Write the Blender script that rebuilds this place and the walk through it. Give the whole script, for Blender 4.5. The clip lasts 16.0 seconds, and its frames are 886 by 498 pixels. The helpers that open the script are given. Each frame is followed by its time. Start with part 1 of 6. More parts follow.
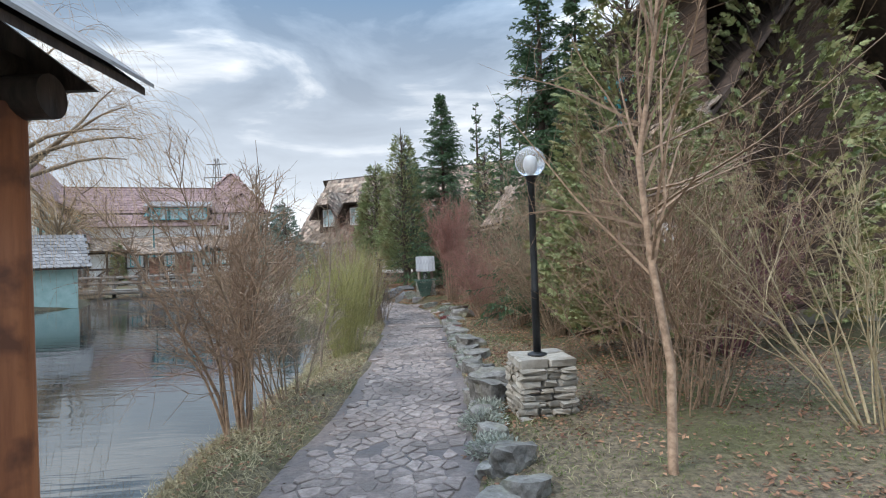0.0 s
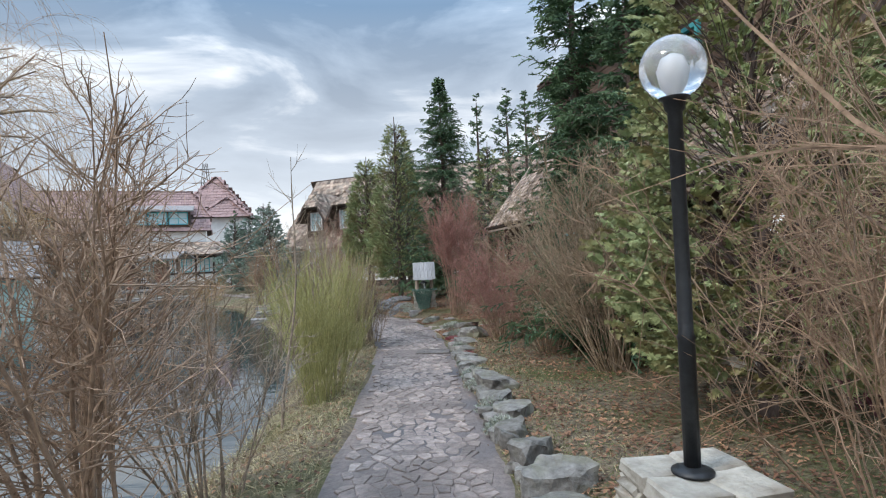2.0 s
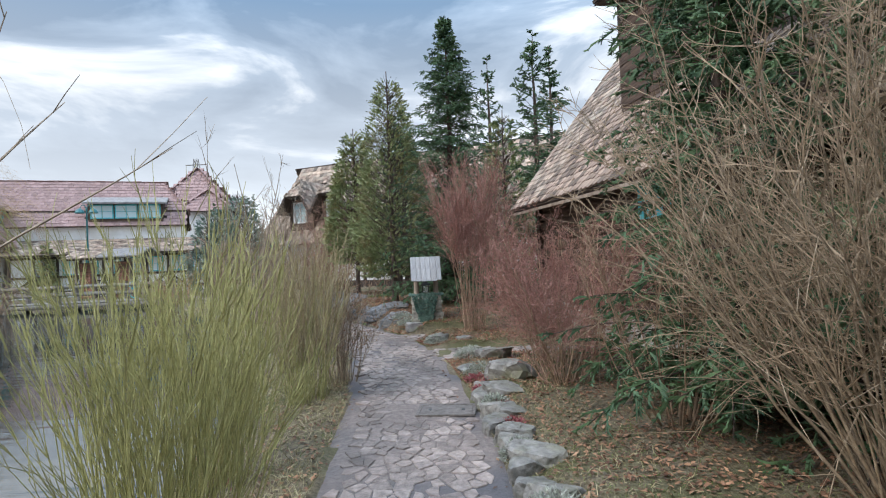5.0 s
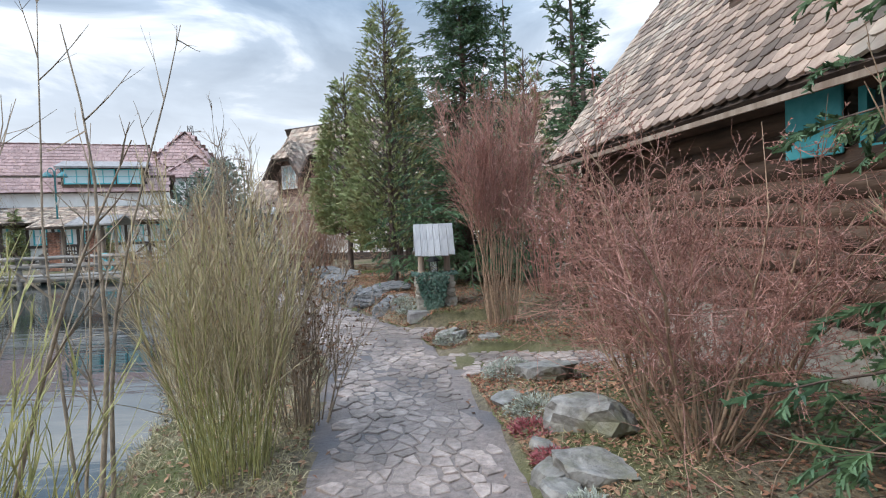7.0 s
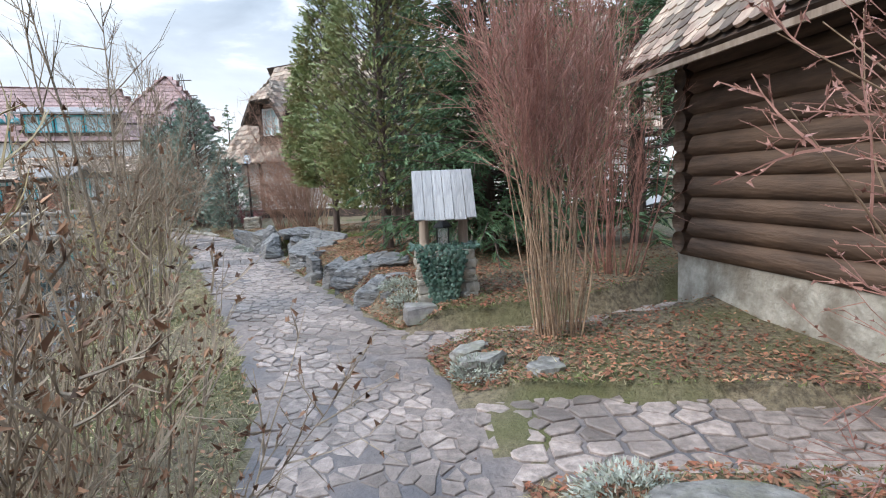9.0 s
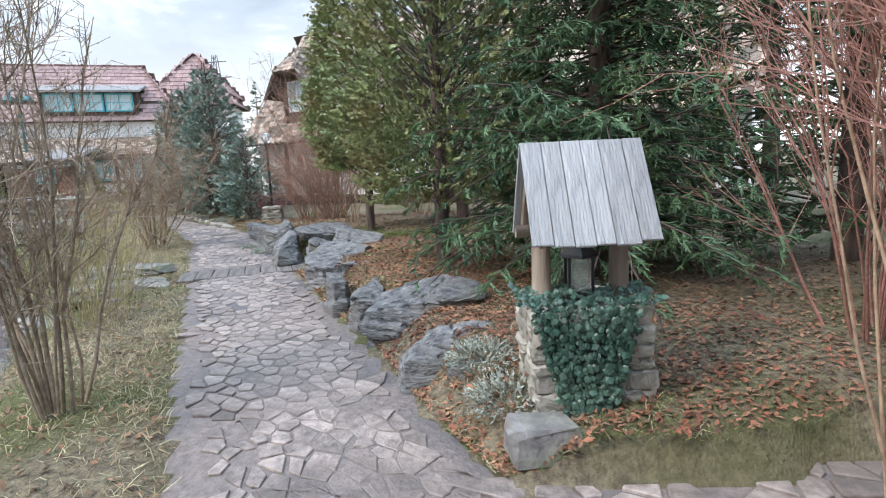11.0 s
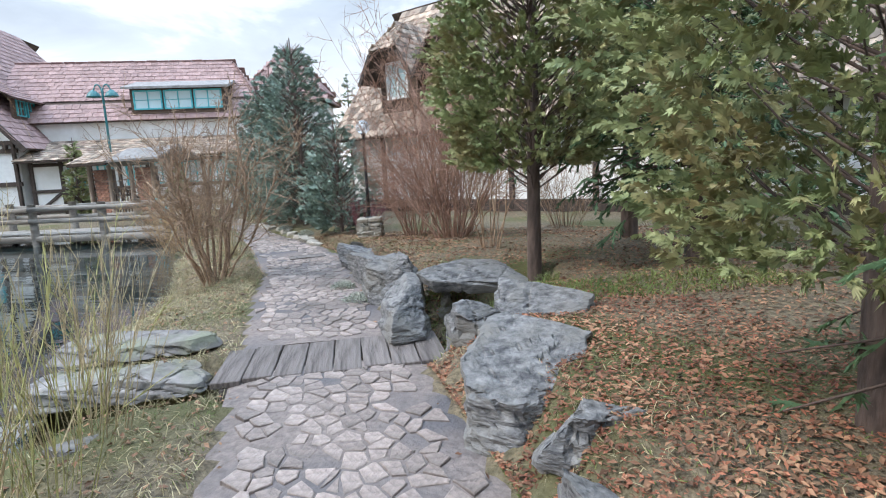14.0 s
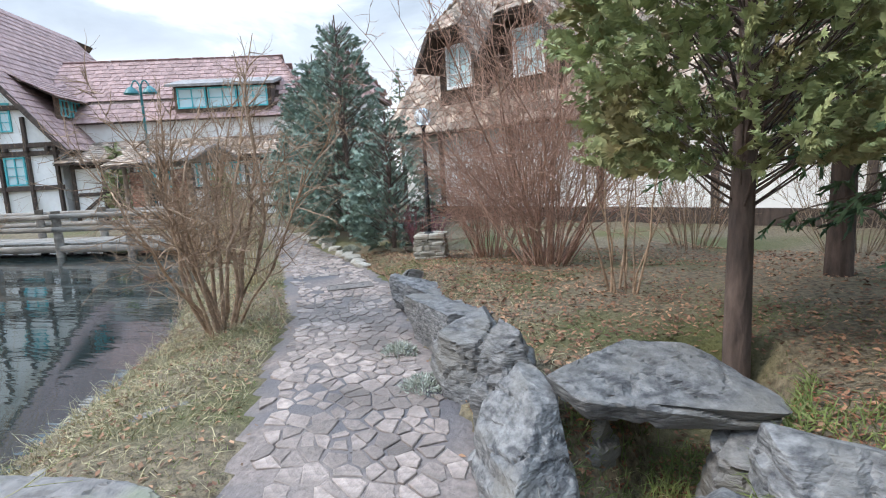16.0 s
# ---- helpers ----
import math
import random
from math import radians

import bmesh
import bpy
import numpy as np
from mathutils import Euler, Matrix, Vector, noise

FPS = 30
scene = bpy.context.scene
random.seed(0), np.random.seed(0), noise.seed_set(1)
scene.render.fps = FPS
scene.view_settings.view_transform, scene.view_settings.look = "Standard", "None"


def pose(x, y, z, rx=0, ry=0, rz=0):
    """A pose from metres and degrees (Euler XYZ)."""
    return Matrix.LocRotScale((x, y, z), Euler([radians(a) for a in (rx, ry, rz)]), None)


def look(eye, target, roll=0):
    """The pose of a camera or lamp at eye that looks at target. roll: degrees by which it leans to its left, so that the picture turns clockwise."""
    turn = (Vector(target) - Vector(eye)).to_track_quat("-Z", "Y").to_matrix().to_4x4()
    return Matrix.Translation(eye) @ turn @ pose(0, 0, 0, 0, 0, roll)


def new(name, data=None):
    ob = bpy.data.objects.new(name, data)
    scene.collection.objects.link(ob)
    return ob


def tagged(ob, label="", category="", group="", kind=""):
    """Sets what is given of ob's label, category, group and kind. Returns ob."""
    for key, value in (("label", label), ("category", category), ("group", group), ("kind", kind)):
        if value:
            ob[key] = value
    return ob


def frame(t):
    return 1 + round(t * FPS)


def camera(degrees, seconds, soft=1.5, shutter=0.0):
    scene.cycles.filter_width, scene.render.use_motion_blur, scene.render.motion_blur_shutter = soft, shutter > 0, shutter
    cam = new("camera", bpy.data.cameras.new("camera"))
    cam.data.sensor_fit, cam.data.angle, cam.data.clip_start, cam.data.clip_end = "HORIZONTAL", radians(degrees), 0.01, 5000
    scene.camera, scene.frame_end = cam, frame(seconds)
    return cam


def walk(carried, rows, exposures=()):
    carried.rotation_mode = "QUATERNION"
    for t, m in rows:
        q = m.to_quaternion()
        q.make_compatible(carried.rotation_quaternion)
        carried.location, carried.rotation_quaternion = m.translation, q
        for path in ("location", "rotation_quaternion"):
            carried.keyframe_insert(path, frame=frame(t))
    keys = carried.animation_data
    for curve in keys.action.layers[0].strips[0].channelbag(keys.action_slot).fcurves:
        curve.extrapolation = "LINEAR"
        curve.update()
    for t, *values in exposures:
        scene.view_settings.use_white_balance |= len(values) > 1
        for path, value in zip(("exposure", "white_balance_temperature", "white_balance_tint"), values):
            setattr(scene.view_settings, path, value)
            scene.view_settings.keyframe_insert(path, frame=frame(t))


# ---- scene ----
cam = camera(77.8, 16.0, soft=1.1)
METRES, EYE, TILT, LEAN, TURN = 22.4, 1.5, 0.0, 0.0, 0.0
ROWS = [
    (0.0, 0.0, 0.0, 0.0, 0.01, 0.38, 2.05),
    (0.5, -0.0014, 0.028, 0.0009, -0.38, 0.58, 2.21),
    (1.0, -0.0031, 0.0551, 0.0006, -0.44, 0.78, 2.22),
    (1.5, -0.0059, 0.0833, 0.0006, -0.61, 0.87, 2.35),
    (2.0, -0.0104, 0.1127, 0.0007, -0.69, 0.88, 2.5),
    (2.5, -0.0133, 0.1434, -0.0008, -0.93, 0.98, 2.37),
    (3.0, -0.0169, 0.1744, -0.0019, -0.99, 1.04, 2.46),
    (3.5, -0.0172, 0.2062, -0.0031, -1.01, 1.07, 2.44),
    (4.0, -0.0175, 0.2391, -0.0041, -0.99, 1.11, 2.49),
    (6.5, -0.0236, 0.3972, -0.0063, -0.81, -1.06, 2.42),
    (7.0, -0.0261, 0.4292, -0.0075, -0.86, -2.24, 2.32),
    (7.5, -0.0269, 0.4618, -0.0082, -0.82, -4.17, 2.41),
    (8.0, -0.0284, 0.4952, -0.0093, -0.83, -5.33, 2.48),
    (10.5, -0.0417, 0.6604, -0.0095, 0.62, -8.74, 2.52),
    (11.0, -0.053, 0.6909, -0.0084, 2.7, -8.8, 2.6),
    (11.5, -0.0641, 0.7212, -0.008, 4.7, -8.81, 2.76),
    (12.0, -0.0773, 0.7498, -0.0068, 6.81, -8.7, 2.82),
    (12.5, -0.0889, 0.7784, -0.0071, 8.54, -8.61, 2.91),
    (13.0, -0.1011, 0.8066, -0.007, 9.47, -8.6, 2.94),
    (13.5, -0.1124, 0.835, -0.007, 10.39, -8.57, 3.11),
    (14.0, -0.1253, 0.8644, -0.0067, 11.3, -8.55, 2.96),
    (14.5, -0.1353, 0.8935, -0.0055, 12.23, -8.46, 3.12),
    (15.0, -0.1467, 0.9208, -0.0039, 13.07, -8.41, 3.01),
    (15.5, -0.157, 0.9469, -0.0048, 14.52, -8.33, 3.17),
    (16.0, -0.171, 0.9715, -0.005, 16.3, -8.24, 3.14),
]
walk(cam, [(t, pose(0, 0, EYE, TILT, LEAN, TURN) @ pose(METRES * x, METRES * y, METRES * z, 90 + pitch, roll, yaw)) for t, x, y, z, yaw, pitch, roll in ROWS],
     exposures=[(0.0, 0.25), (4.0, 0.3), (7.0, 0.5), (10.5, 0.75), (16.0, 0.75)])

# ---- world and sun: an overcast winter sky, brighter in the west ----
SUN_EL, SUN_AZ = radians(44), radians(-122)
world = bpy.data.worlds.new("overcast_sky")
scene.world = world
world.use_nodes = True
wn, wl = world.node_tree.nodes, world.node_tree.links
wn.clear()


def wnode(kind, **kw):
    n = wn.new(kind)
    for k, v in kw.items():
        n.inputs[k].default_value = v
    return n


w_out = wn.new("ShaderNodeOutputWorld")
w_bg = wnode("ShaderNodeBackground", Strength=0.1)
w_sky = wn.new("ShaderNodeTexSky")
w_sky.sky_type, w_sky.sun_disc = "NISHITA", False
w_sky.sun_elevation, w_sky.sun_rotation = SUN_EL, SUN_AZ
w_co = wn.new("ShaderNodeTexCoord")
w_map = wn.new("ShaderNodeMapping")
w_map.inputs["Scale"].default_value = (1.0, 1.0, 3.2)
w_n1 = wnode("ShaderNodeTexNoise", Scale=2.6, Detail=8.0, Roughness=0.55, Distortion=0.5)
w_ramp = wn.new("ShaderNodeValToRGB")
e = w_ramp.color_ramp.elements
e[0].position, e[0].color = 0.41, (1.35, 2.1, 3.1, 1)
e[1].position, e[1].color = 0.66, (9.6, 10.0, 10.4, 1)
m1 = w_ramp.color_ramp.elements.new(0.525)
m1.color = (2.7, 3.6, 4.75, 1)
# brighter cloud low over the horizon
w_sep = wn.new("ShaderNodeSeparateXYZ")
w_hr = wn.new("ShaderNodeMapRange")
w_hr.inputs[1].default_value, w_hr.inputs[2].default_value = 0.02, 0.42
w_hr.inputs[3].default_value, w_hr.inputs[4].default_value = 0.75, 0.0
w_mix = wn.new("ShaderNodeMixRGB")
w_mix.inputs[2].default_value = (10.0, 10.3, 10.8, 1)
w_mix2 = wn.new("ShaderNodeMixRGB")
w_mix2.inputs[0].default_value = 0.88
wl.new(w_co.outputs["Generated"], w_map.inputs[0])
wl.new(w_map.outputs[0], w_n1.inputs["Vector"])
wl.new(w_n1.outputs[0], w_ramp.inputs[0])
wl.new(w_co.outputs["Generated"], w_sep.inputs[0])
wl.new(w_sep.outputs[2], w_hr.inputs[0])
wl.new(w_hr.outputs[0], w_mix.inputs[0])
wl.new(w_ramp.outputs[0], w_mix.inputs[1])
wl.new(w_sky.outputs[0], w_mix2.inputs[1])
wl.new(w_mix.outputs[0], w_mix2.inputs[2])
# an overcast sky is brightest overhead
w_zen = wn.new("ShaderNodeMapRange")
w_zen.interpolation_type = "SMOOTHSTEP"
w_zen.inputs[1].default_value, w_zen.inputs[2].default_value = 0.25, 1.0
w_zen.inputs[3].default_value, w_zen.inputs[4].default_value = 1.0, 5.2
w_mul = wn.new("ShaderNodeVectorMath")
w_mul.operation = "SCALE"
wl.new(w_sep.outputs[2], w_zen.inputs[0])
wl.new(w_mix2.outputs[0], w_mul.inputs[0])
wl.new(w_zen.outputs[0], w_mul.inputs["Scale"])
wl.new(w_mul.outputs[0], w_bg.inputs[0])
wl.new(w_bg.outputs[0], w_out.inputs[0])

sun = new("sun", bpy.data.lights.new("sun", "SUN"))
sun.data.energy, sun.data.angle, sun.data.color = 1.5, radians(14), (1.0, 0.925, 0.835)
sun_from = Vector((math.sin(SUN_AZ) * math.cos(SUN_EL), math.cos(SUN_AZ) * math.cos(SUN_EL), math.sin(SUN_EL)))
sun.matrix_world = look(sun_from * 60, (0, 0, 0))

# ---- materials ----


def mat(name, a, b, scale=8.0, rough=0.8, bump=0.2, bump_scale=None, stain=None, stain_scale=0.8, metal=0.0, vary=0.0, stretch=(1, 1, 1), spec=0.5):
    """Two tones in grain, a larger stain tone, relief, and a random shift from piece to piece."""
    m = bpy.data.materials.new(name)
    m.use_nodes = True
    n, l = m.node_tree.nodes, m.node_tree.links
    p = n["Principled BSDF"]
    p.inputs["Roughness"].default_value, p.inputs["Metallic"].default_value = rough, metal
    p.inputs["Specular IOR Level"].default_value = spec
    co = n.new("ShaderNodeTexCoord")
    mp = n.new("ShaderNodeMapping")
    mp.inputs["Scale"].default_value = stretch
    l.new(co.outputs["Object"], mp.inputs[0])
    g = n.new("ShaderNodeTexNoise")
    g.inputs["Scale"].default_value, g.inputs["Detail"].default_value, g.inputs["Roughness"].default_value = scale, 6, 0.62
    l.new(mp.outputs[0], g.inputs["Vector"])
    r = n.new("ShaderNodeValToRGB")
    r.color_ramp.elements[0].position, r.color_ramp.elements[0].color = 0.36, (*a, 1)
    r.color_ramp.elements[1].position, r.color_ramp.elements[1].color = 0.66, (*b, 1)
    l.new(g.outputs[0], r.inputs[0])
    col = r.outputs[0]
    if stain:
        s = n.new("ShaderNodeTexNoise")
        s.inputs["Scale"].default_value, s.inputs["Detail"].default_value = stain_scale, 4
        l.new(co.outputs["Object"], s.inputs["Vector"])
        sr = n.new("ShaderNodeMapRange")
        sr.inputs[1].default_value, sr.inputs[2].default_value = 0.47, 0.64
        l.new(s.outputs[0], sr.inputs[0])
        mx = n.new("ShaderNodeMixRGB")
        mx.inputs[2].default_value = (*stain, 1)
        l.new(sr.outputs[0], mx.inputs[0])
        l.new(col, mx.inputs[1])
        col = mx.outputs[0]
    if vary:
        add = None
        for node, out in (("ShaderNodeObjectInfo", "Random"), ("ShaderNodeNewGeometry", "Random Per Island")):
            o = n.new(node)
            if add is None:
                add = o.outputs[out]
            else:
                f = n.new("ShaderNodeMath")
                f.operation = "ADD"
                l.new(add, f.inputs[0])
                l.new(o.outputs[out], f.inputs[1])
                fr = n.new("ShaderNodeMath")
                fr.operation = "FRACT"
                l.new(f.outputs[0], fr.inputs[0])
                add = fr.outputs[0]
        vr = n.new("ShaderNodeMapRange")
        vr.inputs[3].default_value, vr.inputs[4].default_value = 1 - vary, 1 + vary
        l.new(add, vr.inputs[0])
        hs = n.new("ShaderNodeHueSaturation")
        l.new(vr.outputs[0], hs.inputs["Value"])
        l.new(col, hs.inputs["Color"])
        col = hs.outputs[0]
    l.new(col, p.inputs["Base Color"])
    if bump:
        bg = n.new("ShaderNodeTexNoise")
        bg.inputs["Scale"].default_value, bg.inputs["Detail"].default_value = bump_scale or scale * 2, 5
        l.new(mp.outputs[0], bg.inputs["Vector"])
        bp = n.new("ShaderNodeBump")
        bp.inputs["Strength"].default_value, bp.inputs["Distance"].default_value = bump, 0.03
        l.new(bg.outputs[0], bp.inputs["Height"])
        l.new(bp.outputs[0], p.inputs["Normal"])
    return m


GROUND = mat("bank_soil_and_dry_grass", (0.08, 0.062, 0.04), (0.23, 0.182, 0.115), 20, 0.95, 0.8, 50, stain=(0.092, 0.092, 0.032), stain_scale=0.6)
MORTAR = mat("path_mortar", (0.14, 0.112, 0.10), (0.245, 0.2, 0.18), 18, 0.7, 0.5, 30, stain=(0.105, 0.096, 0.1), stain_scale=0.9)
STONE_PATH = mat("paving_stone", (0.185, 0.148, 0.13), (0.395, 0.318, 0.28), 15, 0.5, 0.5, 26, stain=(0.15, 0.12, 0.105), stain_scale=1.1, vary=0.28)
ROCK = mat("grey_limestone", (0.056, 0.055, 0.058), (0.24, 0.234, 0.228), 9, 0.75, 0.8, 16, stain=(0.17, 0.16, 0.145), stain_scale=2.2, vary=0.12, stretch=(1.3, 1.3, 3.6))
STONE_PALE = mat("pale_limestone", (0.30, 0.275, 0.23), (0.50, 0.47, 0.41), 7, 0.85, 0.6, 20, stain=(0.22, 0.19, 0.15), stain_scale=3, vary=0.22)
BARK = mat("conifer_bark", (0.06, 0.042, 0.035), (0.15, 0.105, 0.085), 12, 0.9, 0.8, 25, stretch=(1, 1, 0.25))
TWIG_BROWN = mat("brown_twigs", (0.20, 0.13, 0.083), (0.40, 0.275, 0.185), 20, 0.8, 0.0, vary=0.25)
TWIG_GREY = mat("grey_brown_twigs", (0.18, 0.135, 0.095), (0.36, 0.28, 0.20), 20, 0.8, 0.0, vary=0.25)
TWIG_RED = mat("dogwood_red_twigs", (0.23, 0.11, 0.086), (0.43, 0.225, 0.178), 20, 0.7, 0.0, vary=0.25)
TWIG_TAN = mat("tan_twigs", (0.20, 0.145, 0.094), (0.41, 0.31, 0.21), 20, 0.8, 0.0, vary=0.25)
TWIG_RUSSET = mat("russet_twigs", (0.24, 0.135, 0.095), (0.42, 0.26, 0.19), 20, 0.8, 0.0, vary=0.25)
TWIG_DARKRED = mat("barberry_twigs", (0.12, 0.04, 0.05), (0.22, 0.08, 0.09), 20, 0.7, 0.0, vary=0.25)
TWIG_GREEN = mat("osier_green_twigs", (0.24, 0.23, 0.075), (0.42, 0.39, 0.17), 20, 0.7, 0.0, vary=0.25)
TWIG_YELLOW = mat("straw_twigs", (0.28, 0.22, 0.12), (0.47, 0.38, 0.23), 20, 0.75, 0.0, vary=0.25)
TWIG_ORANGE = mat("willow_orange_twigs", (0.30, 0.19, 0.09), (0.48, 0.32, 0.17), 20, 0.75, 0.0, vary=0.2)
NEEDLE = mat("spruce_needles", (0.035, 0.08, 0.04), (0.125, 0.205, 0.09), 2.5, 0.65, 0.0, vary=0.09)
NEEDLE_BLUE = mat("blue_spruce_needles", (0.12, 0.175, 0.14), (0.28, 0.355, 0.285), 4, 0.6, 0.0, vary=0.2)
THUJA = mat("arborvitae_scales", (0.15, 0.195, 0.078), (0.41, 0.45, 0.21), 4, 0.6, 0.0, vary=0.12, stain=(0.25, 0.21, 0.09), stain_scale=2.2)

# ---- mesh helpers ----


class Pile:
    """Gathers vertices and faces for one mesh."""

    def __init__(self):
        self.v, self.f, self.n = [], [], 0

    def add(self, verts, faces):
        verts = np.asarray(verts, float).reshape(-1, 3)
        self.v.append(verts)
        self.f.extend((faces + self.n).tolist() if isinstance(faces, np.ndarray) else [[int(i) + self.n for i in q] for q in faces])
        self.n += len(verts)
        return self

    def mesh(self, name, material, smooth=False):
        me = bpy.data.meshes.new(name)
        me.from_pydata(np.concatenate(self.v).tolist() if self.v else [], [], self.f)
        me.materials.append(material)
        if smooth:
            me.shade_smooth()
        me.update()
        return me


BOX_F = [[0, 3, 2, 1], [4, 5, 6, 7], [0, 1, 5, 4], [1, 2, 6, 5], [2, 3, 7, 6], [3, 0, 4, 7]]


def box(pile, c, s, rz=0.0, m=None):
    """A box of centre c and size s, turned by rz degrees, or set by the matrix m."""
    x, y, z = s[0] / 2, s[1] / 2, s[2] / 2
    v = [(-x, -y, -z), (x, -y, -z), (x, y, -z), (-x, y, -z), (-x, -y, z), (x, -y, z), (x, y, z), (-x, y, z)]
    t = pose(*c, 0, 0, rz)
    if m is not None:
        t = m @ t
    return pile.add([t @ Vector(p) for p in v], BOX_F)


def soft_box(name, s, material, r=0.012, wobble=0.0, seed=0):
    """A mesh of a box with bevelled edges, its base at z = 0."""
    bm = bmesh.new()
    bmesh.ops.create_cube(bm, size=1)
    for v in bm.verts:
        v.co = Vector((v.co.x * s[0], v.co.y * s[1], (v.co.z + 0.5) * s[2]))
    bmesh.ops.bevel(bm, geom=bm.edges[:], offset=r, segments=1, affect="EDGES", profile=0.6)
    if wobble:
        rnd = random.Random(seed)
        for v in bm.verts:
            v.co += Vector([rnd.uniform(-wobble, wobble) for _ in range(3)])
    me = bpy.data.meshes.new(name)
    bm.to_mesh(me)
    bm.free()
    me.materials.append(material)
    return me


def part(name, me, parent=None, label="", m=None):
    if isinstance(me, tuple):
        me = me[0].mesh(name, me[1], len(me) > 2 and me[2])
    ob = new(name, me)
    if parent is not None:
        ob.parent = parent
    if m is not None:
        ob.matrix_basis = m
    return tagged(ob, label) if label else ob


def thing(name, label, category, m=None, group="", kind=""):
    ob = new(name)
    ob.empty_display_size = 0.2
    if m is not None:
        ob.matrix_basis = m
    return tagged(ob, label, category, group, kind)


def tubes(pile, P, R, sides=3):
    """Tapered tubes along B lines of K points each."""
    B, K = R.shape
    T = np.gradient(P, axis=1)
    T /= np.linalg.norm(T, axis=2, keepdims=True) + 1e-9
    ref = np.where(np.abs(T[..., 2:3]) > 0.9, np.array([1.0, 0, 0]), np.array([0, 0, 1.0]))
    U = np.cross(T, ref)
    U /= np.linalg.norm(U, axis=2, keepdims=True) + 1e-9
    W = np.cross(T, U)
    a = np.arange(sides) * 2 * np.pi / sides
    V = P[:, :, None] + R[:, :, None, None] * (np.cos(a)[:, None] * U[:, :, None] + np.sin(a)[:, None] * W[:, :, None])
    b, k, s = np.meshgrid(np.arange(B), np.arange(K - 1), np.arange(sides), indexing="ij")
    i = (b * K + k) * sides + s
    j = (b * K + k) * sides + (s + 1) % sides
    pile.add(V.reshape(-1, 3), np.stack([i, j, j + sides, i + sides], -1).reshape(-1, 4))


def unit(a):
    return a / (np.linalg.norm(a, axis=-1, keepdims=True) + 1e-9)


def grow(rng, P0, D0, L, K=6, wander=0.08, lift=0.0, sag=0.0):
    """Lines from the places P0 along D0, of length L; lift bends them up, sag down."""
    B = len(P0)
    out = np.zeros((B, K, 3))
    out[:, 0] = P0
    d = unit(D0)
    step = (L / (K - 1))[:, None]
    for k in range(1, K):
        d = unit(d + rng.normal(0, wander, (B, 3)) + np.array([0, 0, lift - sag * k / K]))
        out[:, k] = out[:, k - 1] + d * step
    return out


def sprout(rng, P, n, lo=0.25, hi=1.0, spread=0.6):
    """n buds on each line of P: places, directions, and how far along they sit."""
    B, K, _ = P.shape
    idx = np.repeat(np.arange(B), n)
    t = rng.uniform(lo, hi, len(idx)) * (K - 1.001)
    k = t.astype(int)
    f = (t - k)[:, None]
    a, b = P[idx, k], P[idx, k + 1]
    d = unit(unit(b - a) + rng.normal(0, spread, (len(idx), 3)))
    return a + (b - a) * f, d, t / (K - 1), idx


# ---- the plan: path edges, shore, levels ----
WATER = -0.45
LEFT_EDGE = [(-1.25, -8), (-1.27, 0), (-1.25, 3.5), (-1.1, 6.1), (-1.25, 9.2), (-1.42, 12.7), (-1.88, 15.9), (-2.73, 17.9), (-3.28, 18.9), (-4.3, 21), (-5.47, 23.4), (-6.65, 25.6), (-7.25, 27), (-8.6, 29), (-9.9, 30.9), (-12.8, 34.8), (-15.5, 38.5)]
RIGHT_EDGE = [(0.1, -8), (0.12, 0), (0.15, 3.5), (0.21, 5.8), (0.14, 8), (0.0, 11), (-0.12, 13), (-0.45, 15.6), (-1.14, 17.85), (-1.55, 18.6), (-2.13, 19.9), (-2.7, 20.95), (-3.55, 22.7), (-4.85, 25.2), (-5.9, 27.15), (-6.55, 28.5), (-7.6, 29.9), (-9.9, 32.4), (-11.4, 34.2), (-13.6, 37)]
SHORE = [(-2.6, -8), (-2.55, 0), (-2.54, 4.4), (-2.5, 7), (-2.4, 9), (-2.7, 11.4), (-2.95, 13.3), (-3.35, 14.9), (-4.3, 17), (-5.2, 19), (-6.04, 20.85), (-7.2, 22.8), (-7.9, 24.6), (-8.8, 26.8), (-11.1, 30), (-13.2, 32.5), (-14.3, 34.0), (-15, 37), (-19, 38), (-21.5, 36.4), (-22.5, 33), (-20, 32.2), (-18.9, 29.5), (-17.4, 27.6), (-16.5, 25.2), (-19.5, 22.5), (-15.5, 18), (-9.8, 11.2), (-7.5, 5), (-7, -8)]


def at_y(line, y):
    return np.interp(y, [p[1] for p in line], [p[0] for p in line])


def level(y):
    s = np.clip((np.asarray(y, float) - 4) / 8, 0, 1)
    return -0.15 * s * s * (3 - 2 * s)


def edge_distance(x, y, line, closed):
    """The distance of every place to a line of points."""
    pts = np.array(line, float)
    best = np.full(np.shape(x), 1e9)
    for i in range(len(pts) if closed else len(pts) - 1):
        a, b = pts[i], pts[(i + 1) % len(pts)]
        d = b - a
        t = np.clip(((x - a[0]) * d[0] + (y - a[1]) * d[1]) / (d @ d), 0, 1)
        best = np.minimum(best, np.hypot(x - a[0] - t * d[0], y - a[1] - t * d[1]))
    return best


def inside(x, y, line):
    pts = np.array(line, float)
    c = np.zeros(np.shape(x), bool)
    for i in range(len(pts)):
        a, b = pts[i], pts[i - 1]
        with np.errstate(divide="ignore", invalid="ignore"):
            cut = ((a[1] > y) != (b[1] > y)) & (x < (b[0] - a[0]) * (y - a[1]) / (b[1] - a[1] + 1e-12) + a[0])
        c ^= cut
    return c


def smooth(t):
    t = np.clip(t, 0, 1)
    return t * t * (3 - 2 * t)


